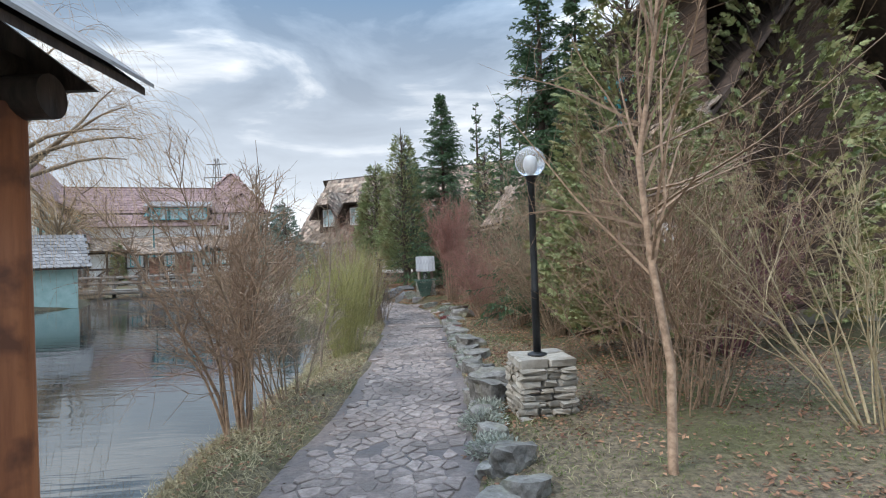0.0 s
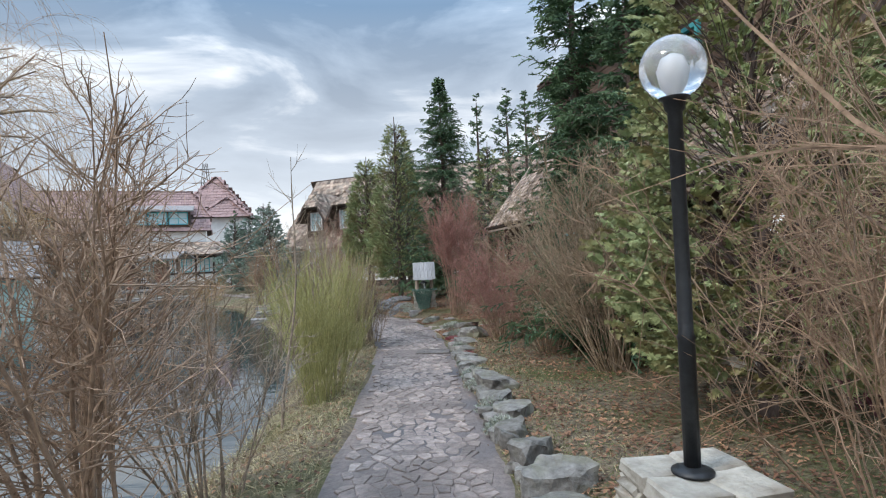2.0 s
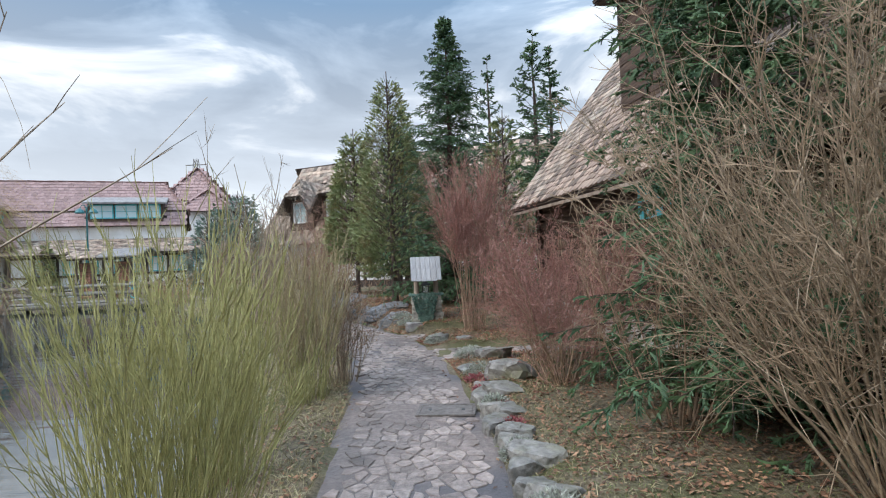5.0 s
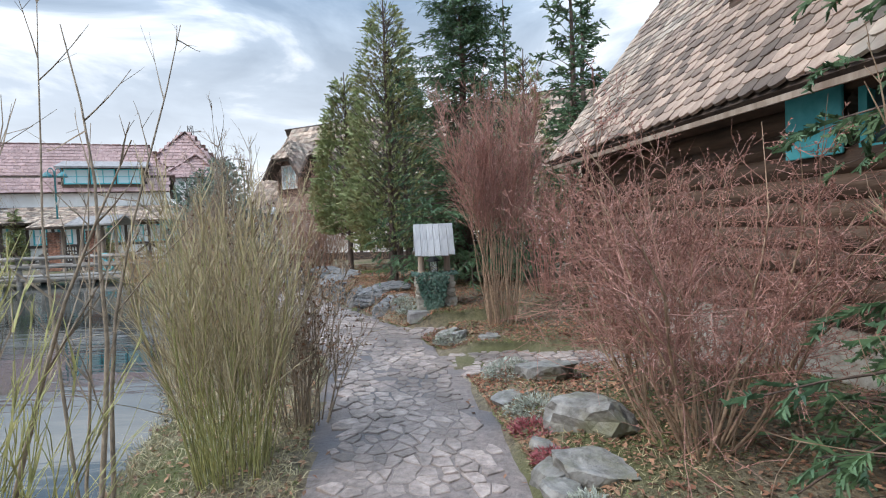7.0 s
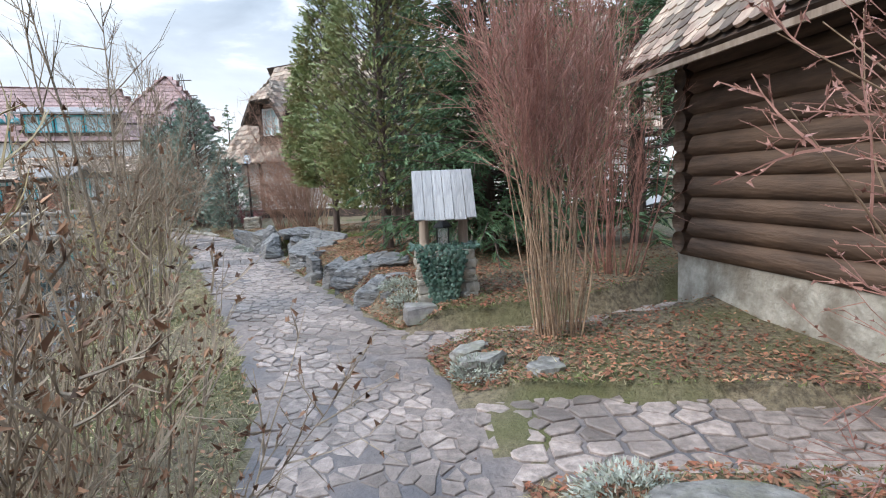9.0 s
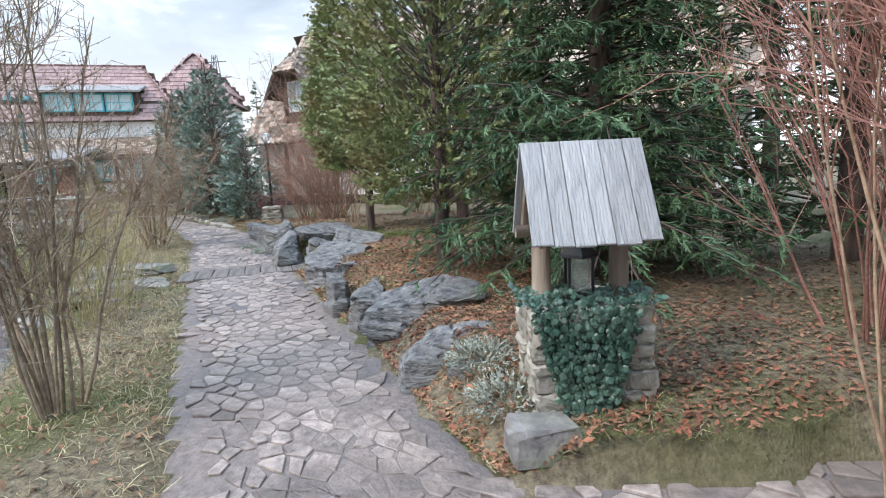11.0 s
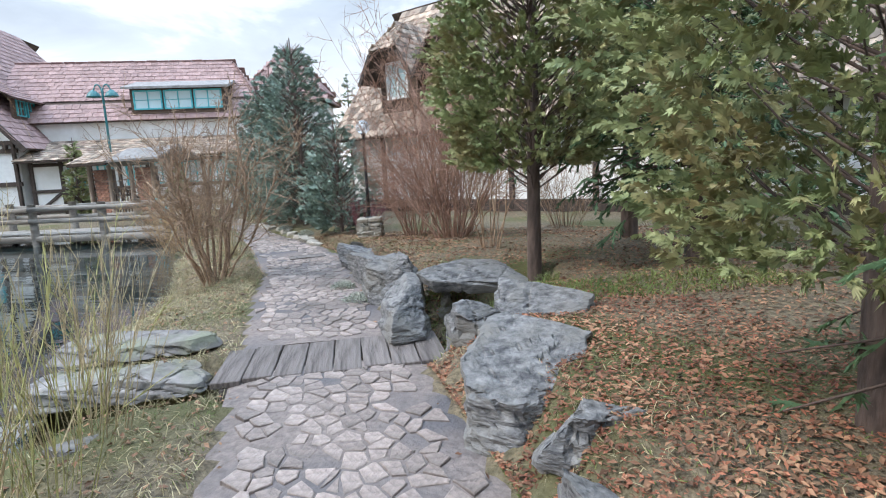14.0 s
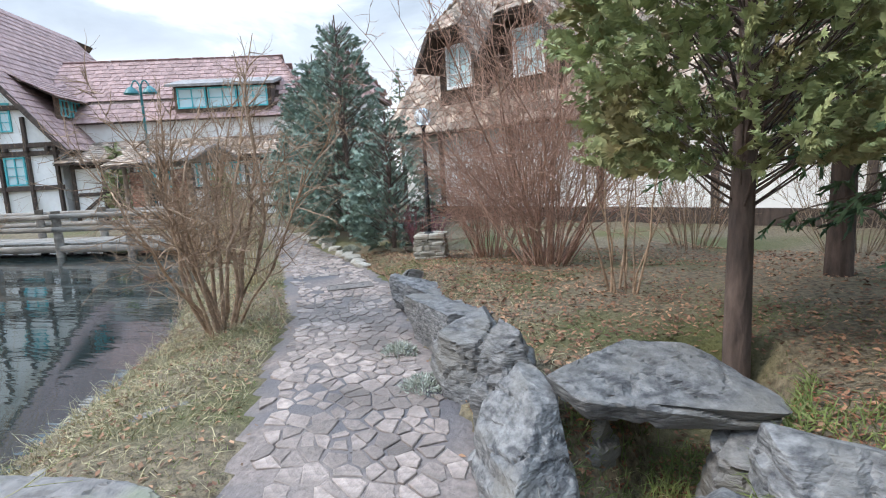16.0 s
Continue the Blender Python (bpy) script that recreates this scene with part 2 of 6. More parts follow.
SIDE_A = [(-0.9, 15.1), (0.6, 14.95), (2.75, 14.6), (2.75, 15.5), (0.8, 15.95), (-0.9, 16.2)]
SIDE_B = [(-1.2, 17.2), (0.0, 17.2), (1.4, 17.6), (3.4, 18.6), (3.0, 19.2), (1.1, 18.2), (-0.1, 17.8), (-1.2, 17.85)]
DITCH = [(-3.2, 25.2), (-3.42, 24.6), (-3.74, 23.85), (-4.3, 23.45), (-5.6, 22.9), (-8.5, 21.6)]
PATH_RING = LEFT_EDGE + RIGHT_EDGE[::-1]


def land(x, y, fine=True):
    """The height of the ground."""
    x, y = np.asarray(x, float), np.asarray(y, float)
    base = level(y)
    on = inside(x, y, PATH_RING)
    dp = np.where(on, 0.0, edge_distance(x, y, LEFT_EDGE, False))
    dr = np.where(on, 0.0, edge_distance(x, y, RIGHT_EDGE, False))
    right = (~on) & (dr < dp)
    rise = 0.10 + 0.24 * smooth((y - 16) / 4) * (1 - smooth((y - 27) / 4))
    side = inside(x, y, SIDE_A) | inside(x, y, SIDE_B)
    rise = np.where(side, -0.04, rise)
    h = base + np.where(right, rise * smooth((dr - 0.08) / 0.45) + 0.10 * smooth((dr - 1) / 6), 0.0)
    ds = edge_distance(x, y, SHORE, True)
    wet = inside(x, y, SHORE)
    ds = np.where(wet, ds, np.maximum(ds + 0.10 * np.sin(x * 4.1 + y * 3.3) + 0.07 * np.sin(y * 9.1 - x * 2), 0.0))
    h = np.where(wet, WATER - np.minimum(ds * 0.7, 0.8), np.where(right, h, WATER + (h - WATER) * smooth(ds / 1.0)))
    h = np.where(on, base - 0.06, h)
    dd = edge_distance(x, y, DITCH, False)
    cut = 1 - smooth((dd - 0.22) / 0.25)
    h = h - cut * np.where(wet, 0, 0.5)
    if fine:
        bumps = np.sin(x * 3.1 + 1.3 * np.sin(y * 2.3)) * np.sin(y * 2.7 + x) * 0.018 + np.sin(x * 9.3 + y * 4.1) * np.sin(y * 8.7 - x * 3) * 0.008
        h = h + np.where(on | wet, 0, bumps)
    return h


def ground_z(x, y):
    return float(land(np.array([x]), np.array([y]))[0])


# ---- ground, water, path bed ----


def axis(lo, hi, step, far):
    a = list(np.arange(lo, hi + 1e-6, step))
    s, l, h = step, lo, hi
    while h < far:
        s *= 1.35
        l, h = l - s, h + s
        a = [l] + a + [h]
    return np.array(a)


gx, gy = axis(-10, 6, 0.16, 1500), axis(-4, 38, 0.16, 1500)
GX, GY = np.meshgrid(gx, gy)
GZ = land(GX, GY)
nx = len(gx)
ii, jj = np.meshgrid(np.arange(nx - 1), np.arange(len(gy) - 1))
q = (jj * nx + ii).ravel()
ground = part("ground", (Pile().add(np.stack([GX, GY, GZ], -1).reshape(-1, 3), np.stack([q, q + 1, q + nx + 1, q + nx], -1)), GROUND, True))
tagged(ground, "bank and garden soil with dry winter grass", "ground", kind="structure")

WATER_M = bpy.data.materials.new("pond_water")
WATER_M.use_nodes = True
n, l = WATER_M.node_tree.nodes, WATER_M.node_tree.links
p = n["Principled BSDF"]
p.inputs["Base Color"].default_value, p.inputs["Roughness"].default_value, p.inputs["IOR"].default_value = (0.02, 0.03, 0.03, 1), 0.02, 2.3
co, mp = n.new("ShaderNodeTexCoord"), n.new("ShaderNodeMapping")
mp.inputs["Scale"].default_value, mp.inputs["Rotation"].default_value = (0.5, 2.6, 1), (0, 0, radians(-14))
wv, bp = n.new("ShaderNodeTexNoise"), n.new("ShaderNodeBump")
wv.inputs["Scale"].default_value, wv.inputs["Detail"].default_value, wv.inputs["Distortion"].default_value = 1.5, 3, 0.4
bp.inputs["Strength"].default_value, bp.inputs["Distance"].default_value = 0.10, 0.05
l.new(co.outputs["Object"], mp.inputs[0])
l.new(mp.outputs[0], wv.inputs["Vector"])
l.new(wv.outputs[0], bp.inputs["Height"])
l.new(bp.outputs[0], p.inputs["Normal"])
sh = np.array(SHORE, float)
mid = sh.mean(0)
tang = np.roll(sh, -1, 0) - np.roll(sh, 1, 0)
tang /= np.linalg.norm(tang, axis=1)[:, None]
wide = sh + np.c_[tang[:, 1], -tang[:, 0]] * 0.35
wp = Pile().add(np.c_[wide, np.full(len(wide), WATER)], [list(range(len(wide)))])
pond = tagged(part("water", (wp, WATER_M)), "dark rippled pond water reflecting the cloudy sky", "water", kind="structure")
bmw = bmesh.new()
bmw.from_mesh(pond.data)
for f in bmw.faces:
    f.normal_update()
    if f.normal.z < 0:
        f.normal_flip()
bmesh.ops.triangulate(bmw, faces=bmw.faces[:])
bmw.to_mesh(pond.data)
bmw.free()

# ---- plants ----


def tri_blades(pile, base, d, length, width, rng, twist=1.0):
    """Thin three-cornered blades from base along d."""
    d = unit(d)
    s = unit(np.cross(d, unit(rng.normal(0, 1, d.shape)))) * (width * 0.5)[:, None]
    tip = base + d * length[:, None]
    v = np.stack([base - s, base + s, tip], 1).reshape(-1, 3)
    pile.add(v, np.arange(len(v)).reshape(-1, 3))


def spruce(name, x, y, H, R, needle, label, seed, low=0.25, dense=1.0, size=1.0, group="", droop=0.12, hang=0.0, needles=2):
    """A conifer: tiers of boughs, each a flat spray of side twigs clad in short needles."""
    rng = np.random.default_rng(seed)
    z = ground_z(x, y) - 0.03
    root = thing(name, label, "conifer", pose(x, y, z), group)
    tr = Pile()
    k = np.linspace(0, 1, 9)
    trunk = np.stack([rng.normal(0, 0.015, 9), rng.normal(0, 0.015, 9), k * H], -1)[None]
    tubes(tr, trunk, (0.018 * H * (1 - k) + 0.006)[None], 8)
    n = int(38 * H * dense)
    tiers = max(8, int(H * 4.6))
    f = (rng.integers(0, tiers, n) + rng.normal(0.5, 0.3, n)) / tiers
    f = np.clip(f, 0, 0.995) ** 1.35
    h = low + (H - low) * f
    L = R * (1 - f) ** 0.80 * rng.uniform(0.45, 1.1, n) + 0.10
    az = rng.uniform(0, 6.283, n)
    up = 0.08 - hang + (0.75 + hang) * f ** 1.4 + rng.normal(0, 0.16, n)
    D = np.stack([np.cos(az), np.sin(az), up], -1)
    P = grow(rng, np.stack([np.zeros(n), np.zeros(n), h], -1), D, L, 7, 0.045, 0.02, droop)
    part("trunk", (tr, BARK, True), root, "straight dark bark trunk")
    limbs = Pile()
    tubes(limbs, P, np.linspace(1, 0.25, 7)[None] * (0.005 + 0.006 * L)[:, None], 3)
    tagged(part("limb_mass", (limbs, BARK, True), root), kind="stuff")
    # side twigs lie in the plane of the bough, longest in its middle
    b, t0, bt, bi = sprout(rng, P, 16 if size < 1.45 else 11, 0.2, 1.0, 0.0)
    side = unit(np.cross(t0, np.array([0, 0, 1.0]))) * np.where(rng.random(len(b)) < 0.5, -1, 1)[:, None]
    bd = unit(t0 * 0.7 + side * rng.uniform(0.5, 1.1, len(b))[:, None] + rng.normal(0, 0.34, b.shape) - np.array([0, 0, 0.10 + hang]))
    bl = (np.minimum(L[bi] * 0.3, 0.25) * (1.1 - 0.7 * bt) + 0.05) * rng.uniform(0.65, 1.2, len(b))
    Q = grow(rng, b, bd, bl, 4, 0.08, 0.0, 0.10 + droop)
    c, t1, ct, cidx = sprout(rng, Q, 8 if size < 1.45 else 5, 0.02, 1.0, 0.0)
    side = unit(np.cross(t1, np.array([0, 0, 1.0]) + rng.normal(0, 0.4, t1.shape))) * np.where(rng.random(len(c)) < 0.5, -1, 1)[:, None]
    cd = unit(t1 * 0.85 + side * 0.7 + rng.normal(0, 0.2, c.shape))
    cl = (bl[cidx] * 0.18 * (1.1 - 0.5 * ct) + 0.024) * rng.uniform(0.7, 1.2, len(c))
    S = grow(rng, c, cd, cl, 2, 0.06)
    pile = Pile()
    # each twig is a plump finger of close needles, with looser ones standing out
    tubes(pile, Q, np.array([0.7, 1.0, 0.95, 0.3])[None] * np.full((len(Q), 1), 0.0085 * size), 3)
    tubes(pile, S, np.array([1.0, 0.3])[None] * (rng.uniform(0.007, 0.010, len(S)) * size)[:, None], 3)
    for lines, per in ((S, needles), (Q, needles * 2)):
        a, t, _, _ = sprout(rng, lines, per, 0.03, 1.0, 0.0)
        d = unit(t * 0.8 + unit(rng.normal(0, 1, a.shape)) * 0.8)
        tri_blades(pile, a, d, rng.uniform(0.013, 0.022, len(a)) * size, np.full(len(a), 0.0045) * size, rng)
    part("crown", (pile, needle), root)
    return root


def arborvitae(name, x, y, H, R, label, seed, low=0.1, dense=1.0, size=1.0, group="", material=None, belly=0.25):
    """A columnar tree clad in flat, fern-like sprays that bunch in lobes."""
    rng = np.random.default_rng(seed)
    z = ground_z(x, y) - 0.03
    root = thing(name, label, "conifer", pose(x, y, z), group)
    tr = Pile()
    k = np.linspace(0, 1, 9)
    trunk = np.stack([np.cumsum(rng.normal(0, 0.012, 9)), np.cumsum(rng.normal(0, 0.012, 9)), k * H * 0.95], -1)[None]
    tubes(tr, trunk, (0.0118 * H * (1 - k) + 0.012)[None], 9)
    n = int(60 * H)
    h = low * 0.8 + (H * 0.9 - low) * rng.uniform(0, 1, n)
    az = rng.uniform(0, 6.283, n)

    def prof(hh):
        f = np.clip((hh - low) / (H - low), 0, 1)
        return R * np.where(f < belly, 0.72 + 0.28 * np.sin(f / belly * 1.57), np.clip((1 - f) / (1 - belly), 0, 1) ** 0.72) + 0.03

    D = np.stack([np.cos(az), np.sin(az), np.full(n, 0.5)], -1)
    P = grow(rng, np.stack([az * 0, az * 0, h], -1), D, prof(h) * 1.0, 5, 0.05, 0.12)
    part("trunk", (tr, BARK, True), root, "straight reddish-brown bark trunk")
    limbs = Pile()
    tubes(limbs, P, np.linspace(1, 0.3, 5)[None] * np.full((n, 1), 0.010), 3)
    tagged(part("limb_mass", (limbs, BARK, True), root), kind="stuff")
    # plumes: curved boughs feathered on both sides with small flat sprays, drooping at the tip
    n = int(270 * H * R * dense / size)
    lh = low + (H - low) * (1 - np.sqrt(1 - rng.uniform(0, 0.985, n)))
    # plumes bunch round leading shoots
    la = rng.uniform(0, 6.283, n)
    lump = 1 + 0.13 * np.sin(la * 5 + lh * 3.1 + seed) * np.sin(lh * 5.3 + la * 2 + seed)
    reach = rng.uniform(0.16, 0.30, n) * size ** 0.7
    lr = np.maximum(prof(lh) * lump * rng.uniform(0.66, 1.0, n) - reach * 0.6, 0.01)
    out = np.stack([np.cos(la), np.sin(la), np.zeros(n)], -1)
    C = np.stack([np.cos(la) * lr, np.sin(la) * lr, lh], -1)
    D = out * 0.9 + np.array([0, 0, 0.75]) + rng.normal(0, 0.25, (n, 3))
    A = grow(rng, C, D, reach, 5, 0.06, 0.0, 0.26)
    per = 17 if size < 1.3 else 15
    B, t, bt, bi = sprout(rng, A, per, 0.08, 1.0, 0.0)
    face = unit(rng.normal(0, 1, (n, 3)))[bi]
    across = unit(np.cross(t, face)) * np.where(rng.random(len(B)) < 0.5, -1, 1)[:, None]
    d = unit(t * 0.85 + across * rng.uniform(0.2, 0.8, len(B))[:, None] + rng.normal(0, 0.14, B.shape))
    side = unit(np.cross(d, face + rng.normal(0, 0.35, B.shape)))
    ln = (0.050 + 0.045 * (1 - bt)) * rng.uniform(0.75, 1.2, len(B)) * size
    # each spray is a slim three-fingered scale
    ring = [B]
    for an, far in ((-0.75, 0.30), (-0.42, 0.74), (-0.16, 0.52), (0.0, 1.0), (0.16, 0.52), (0.42, 0.74), (0.75, 0.30)):
        r_ = ln * far
        ring.append(B + d * (r_ * math.cos(an))[:, None] + side * (r_ * math.sin(an))[:, None] - np.array([0, 0, 1.0]) * (ln * 0.22 * far * far)[:, None])
    V = np.stack(ring, 1).reshape(-1, 3)
    q = np.arange(len(B))[:, None] * 8
    pile = Pile()
    pile.add(V, np.concatenate([q + np.array([0, 1 + j, 2 + j]) for j in range(6)]))
    part("crown", (pile, material or THUJA), root)
    return root


def shrub(name, x, y, H, spread, material, label, seed, stems=14, twigs=7, fine=5, thick=0.012, wide=0.15, lift=0.06, wander=0.09, group="", category="shrub", lean=(0, 0), fan=0.5, tip=0.0022, stem_mat=None, bare=0.22, clad=None, leaf=0.02, leaves_per=2):
    """A bare bush: stems from one stool, forked twice into twigs."""
    rng = np.random.default_rng(seed)
    z = ground_z(x, y) - 0.04
    root = thing(name, label, category, pose(x, y, z), group)
    az = rng.uniform(0, 6.283, stems)
    r = np.sqrt(rng.uniform(0, 1, stems))
    P0 = np.stack([np.cos(az) * r * wide, np.sin(az) * r * wide, np.zeros(stems)], -1)
    tilt = r * spread / H
    D = np.stack([np.cos(az) * tilt + lean[0], np.sin(az) * tilt + lean[1], np.ones(stems)], -1)
    L = H * rng.uniform(0.72, 1.08, stems) * np.sqrt(1 + (tilt * 0.6) ** 2)
    P = grow(rng, P0, D, L, 8, wander, lift)
    girth = np.linspace(1, 0.16, 8)[None] * (thick * rng.uniform(0.7, 1.25, stems))[:, None]
    if stems <= 16:
        for i in range(stems):
            a = Pile()
            tubes(a, P[i:i + 1], girth[i:i + 1], 6)
            part("stem", (a, stem_mat or material, True), root)
    else:
        a = Pile()
        tubes(a, P, girth, 5)
        tagged(part("stem_thicket", (a, stem_mat or material, True), root), kind="stuff")
    b = Pile()
    p1, d1, t1, i1 = sprout(rng, P, twigs, bare, 0.97, fan)
    l1 = (L[i1] * 0.34 * (1.25 - t1)) * rng.uniform(0.6, 1.2, len(p1))
    Q = grow(rng, p1, d1, l1, 5, wander, lift)
    tubes(b, Q, np.linspace(1, 0.3, 5)[None] * np.full((len(Q), 1), max(thick * 0.32, tip * 1.7)), 3)
    if fine:
        fine = max(2, int(fine * 0.65))
        p2, d2, t2, i2 = sprout(rng, Q, fine, 0.2, 1.0, fan)
        l2 = l1[i2] * 0.45 * rng.uniform(0.5, 1.3, len(p2))
        S = grow(rng, p2, d2, l2, 3, wander * 1.4, lift)
        tubes(b, S, np.linspace(1, 0.5, 3)[None] * np.full((len(S), 1), tip), 3)
        if clad:
            p3, d3, _, _ = sprout(rng, S, leaves_per, 0.3, 1.0, 0.8)
            c = Pile()
            for _ in range(2):
                tri_blades(c, p3, d3 + rng.normal(0, 0.25, d3.shape), leaf * rng.uniform(0.6, 1.3, len(p3)), np.full(len(p3), leaf * 0.55), rng)
            tagged(part("leaf_mass", (c, clad), root), kind="stuff")
    tagged(part("twig_mass", (b, material), root), kind="stuff")
    return root


def weeping_willow(x, y, H, R, label, seed, strands=260, material=TWIG_ORANGE, trunk_r=0.22):
    rng = np.random.default_rng(seed)
    root = thing("weeping_willow", label, "tree", pose(x, y, ground_z(x, y) - 0.05))
    a, b = Pile(), Pile()
    k = np.linspace(0, 1, 6)
    tubes(a, np.stack([k * 0.2, k * 0.1, k * H * 0.55], -1)[None], (trunk_r * (1 - 0.45 * k))[None], 9)
    n = 26
    az = np.arange(n) * 2.4
    P = grow(rng, np.tile([0.15, 0.08, H * 0.48], (n, 1)) + rng.normal(0, 0.15, (n, 3)), np.stack([np.cos(az), np.sin(az), rng.uniform(0.5, 1.6, n)], -1), R * rng.uniform(0.8, 1.25, n), 9, 0.10, 0.04, 0.26)
    part("trunk", (a, TWIG_GREY, True), root, "grey-brown trunk")
    limbs = Pile()
    tubes(limbs, P, np.linspace(1, 0.12, 9)[None] * np.full((n, 1), trunk_r * 0.38), 5)
    tagged(part("limb_mass", (limbs, TWIG_GREY, True), root, "arching grey limbs"), kind="stuff")
    p, d, t, i = sprout(rng, P, strands // n * 2, 0.35, 1.0, 0.7)
    Q = grow(rng, p, d + np.array([0, 0, 0.1]), H * rng.uniform(0.2, 0.55, len(p)), 9, 0.07, 0.0, 0.75)
    Q[..., 2] = np.maximum(Q[..., 2], 0.7)
    tubes(b, Q, np.linspace(1, 0.5, 9)[None] * np.full((len(Q), 1), 0.0042), 3)
    p, d, t, i = sprout(rng, Q, 2, 0.1, 0.9, 0.35)
    S = grow(rng, p, d, H * rng.uniform(0.05, 0.14, len(p)), 5, 0.06, 0.0, 0.6)
    tubes(b, S, np.full((len(S), 5), 0.0028), 3)
    tagged(part("twig_curtain", (b, material), root), kind="stuff")
    return root


# conifers along the garden side
arborvitae("arborvitae", 2.5, 7.15, 5.6, 1.28, "tall yellow-green arborvitae beside the stone path edge", 11, 0.35, 1.3)
arborvitae("arborvitae", 5.2, 8.4, 6.4, 1.9, "dark green arborvitae at the garden's edge", 12, 0.3, 0.5, 1.4)
spruce("spruce_tree", 2.15, 11.5, 7.8, 1.5, NEEDLE, "dark green spruce brushing the log house's eave", 13, 0.25, 1.4, 1.2, droop=0.14, hang=0.12)
spruce("spruce_tree", 0.1, 20.9, 7.3, 2.1, NEEDLE, "large dark spruce standing behind the wishing well", 14, 0.45, 2.3, 1.0, droop=0.16, hang=0.14, needles=4)
arborvitae("arborvitae", -1.5, 21.75, 6.7, 1.2, "olive-green arborvitae above the rock edging", 15, 0.7, 1.25, 0.75)
arborvitae("arborvitae", -3.04, 25.5, 6.3, 1.1, "green arborvitae with a bare lower trunk on leaf litter", 16, 1.38, 1.4)
spruce("spruce_tree", 1.9, 27.5, 8.7, 1.5, NEEDLE, "slender dark spruce behind the others", 17, 0.5, 0.5, 2.2)
arborvitae("arborvitae", 2.0, 24.8, 6.2, 1.1, "green arborvitae behind the red dogwood", 18, 0.3, 0.5, 1.7)
spruce("spruce_tree", 3.6, 24.6, 7.9, 1.6, NEEDLE, "dark spruce behind the tiled house roof", 19, 0.5, 0.5, 2.2)
arborvitae("blue_cypress", -9.5, 33.3, 5.2, 1.25, "blue-green columnar cypress beside the bend of the path", 20, 0.12, 0.8, 1.6, material=NEEDLE_BLUE)
arborvitae("blue_cypress", -11.2, 35.2, 4.9, 1.25, "blue-green columnar cypress further round the bend", 21, 0.12, 0.7, 1.8, material=NEEDLE_BLUE)
arborvitae("blue_cypress", -10.2, 34.6, 5.5, 1.2, "tall blue-green columnar cypress among the others", 27, 0.12, 0.6, 1.8, material=NEEDLE_BLUE)
arborvitae("blue_cypress", -12.9, 37.4, 4.9, 1.3, "blue-green columnar cypress far along the path", 22, 0.12, 0.55, 2.0, material=NEEDLE_BLUE)
arborvitae("blue_cypress", -7.7, 31.4, 2.7, 0.95, "low bushy blue-green cypress behind the stone lamp pillar", 23, 0.06, 1.2, 1.3, material=NEEDLE_BLUE, belly=0.4)

spruce("spruce_tree", -1.35, 25.5, 6.2, 1.65, NEEDLE, "dark spruce with low sweeping branches over the leaf litter", 24, 0.85, 1.1, 1.5, droop=0.16, hang=0.15)
spruce("spruce_tree", 2.3, 20.7, 6.8, 1.7, NEEDLE, "dark spruce behind the log house corner", 25, 0.3, 0.7, 1.7)
spruce("spruce_tree", 2.6, 10.2, 6.3, 1.5, NEEDLE, "dark green spruce behind the tan bush", 26, 0.3, 1.0, 1.4, droop=0.14, hang=0.12)

spruce("spruce_tree", -1.75, 27.6, 6.6, 1.75, NEEDLE, "dark spruce before the white house", 28, 1.3, 0.9, 1.6, droop=0.16, hang=0.14)

# bare bushes
shrub("red_dogwood", 0.28, 17.02, 3.1, 0.45, TWIG_RED, "tall red-twigged dogwood with upright stems", 31, 44, 24, 8, 0.008, 0.2, 0.05, 0.07, fan=0.38, bare=0.45, tip=0.0022, stem_mat=TWIG_BROWN)
shrub("red_bush", 1.0, 12.9, 2.05, 1.3, TWIG_RED, "spreading reddish bush beside the rock edging", 32, 42, 18, 10, 0.010, 0.24, 0.03, 0.16, fan=0.8, stem_mat=TWIG_BROWN, tip=0.0018, clad=TWIG_RED, leaf=0.017, leaves_per=3)
shrub("brown_bush", 2.0, 9.55, 3.0, 1.45, TWIG_TAN, "dense tan bush of many upright bare stems", 33, 70, 17, 8, 0.010, 0.24, 0.04, 0.11, fan=0.55, lean=(-0.12, 0.0))
shrub("brown_bush", 2.05, 4.9, 2.6, 0.9, TWIG_BROWN, "hazy brown bush of fine bare twigs near the lamp", 34, 46, 14, 11, 0.009, 0.4, 0.04, 0.12, fan=0.6, tip=0.002)
shrub("bare_tree", 1.36, 3.3, 4.6, 0.55, TWIG_BROWN, "young bare tree with a forked trunk on mossy grass", 35, 1, 46, 16, 0.038, 0.05, 0.02, 0.13, category="tree", fan=0.8, lean=(0.07, 0.0))
shrub("straw_bush", 3.1, 3.9, 2.5, 1.8, TWIG_YELLOW, "pale straw-coloured bare bush at the lawn", 36, 16, 14, 8, 0.010, 0.2, 0.0, 0.1)
shrub("barberry_bush", 3.5, 7.0, 1.9, 1.3, TWIG_DARKRED, "dark red barberry bush under the conifers", 37, 50, 14, 8, 0.008, 0.3)
shrub("bare_bush", -1.92, 5.05, 2.7, 0.9, TWIG_BROWN, "spreading brown bare bush on the pond bank", 58, 16, 28, 12, 0.017, 0.26, 0.03, 0.12, lean=(-0.14, 0.05), fan=0.7, tip=0.0024, stem_mat=TWIG_BROWN)
shrub("bare_bush", -1.8, 6.2, 1.75, 0.7, TWIG_GREY, "low twiggy bush on the pond bank", 48, 16, 18, 9, 0.009, 0.2, 0.03, 0.11, fan=0.55)
shrub("osier_clump", -1.72, 9.4, 1.85, 0.42, TWIG_GREEN, "upright green osier clump on the pond bank", 39, 130, 6, 2, 0.0042, 0.24, 0.02, 0.07, fan=0.16)
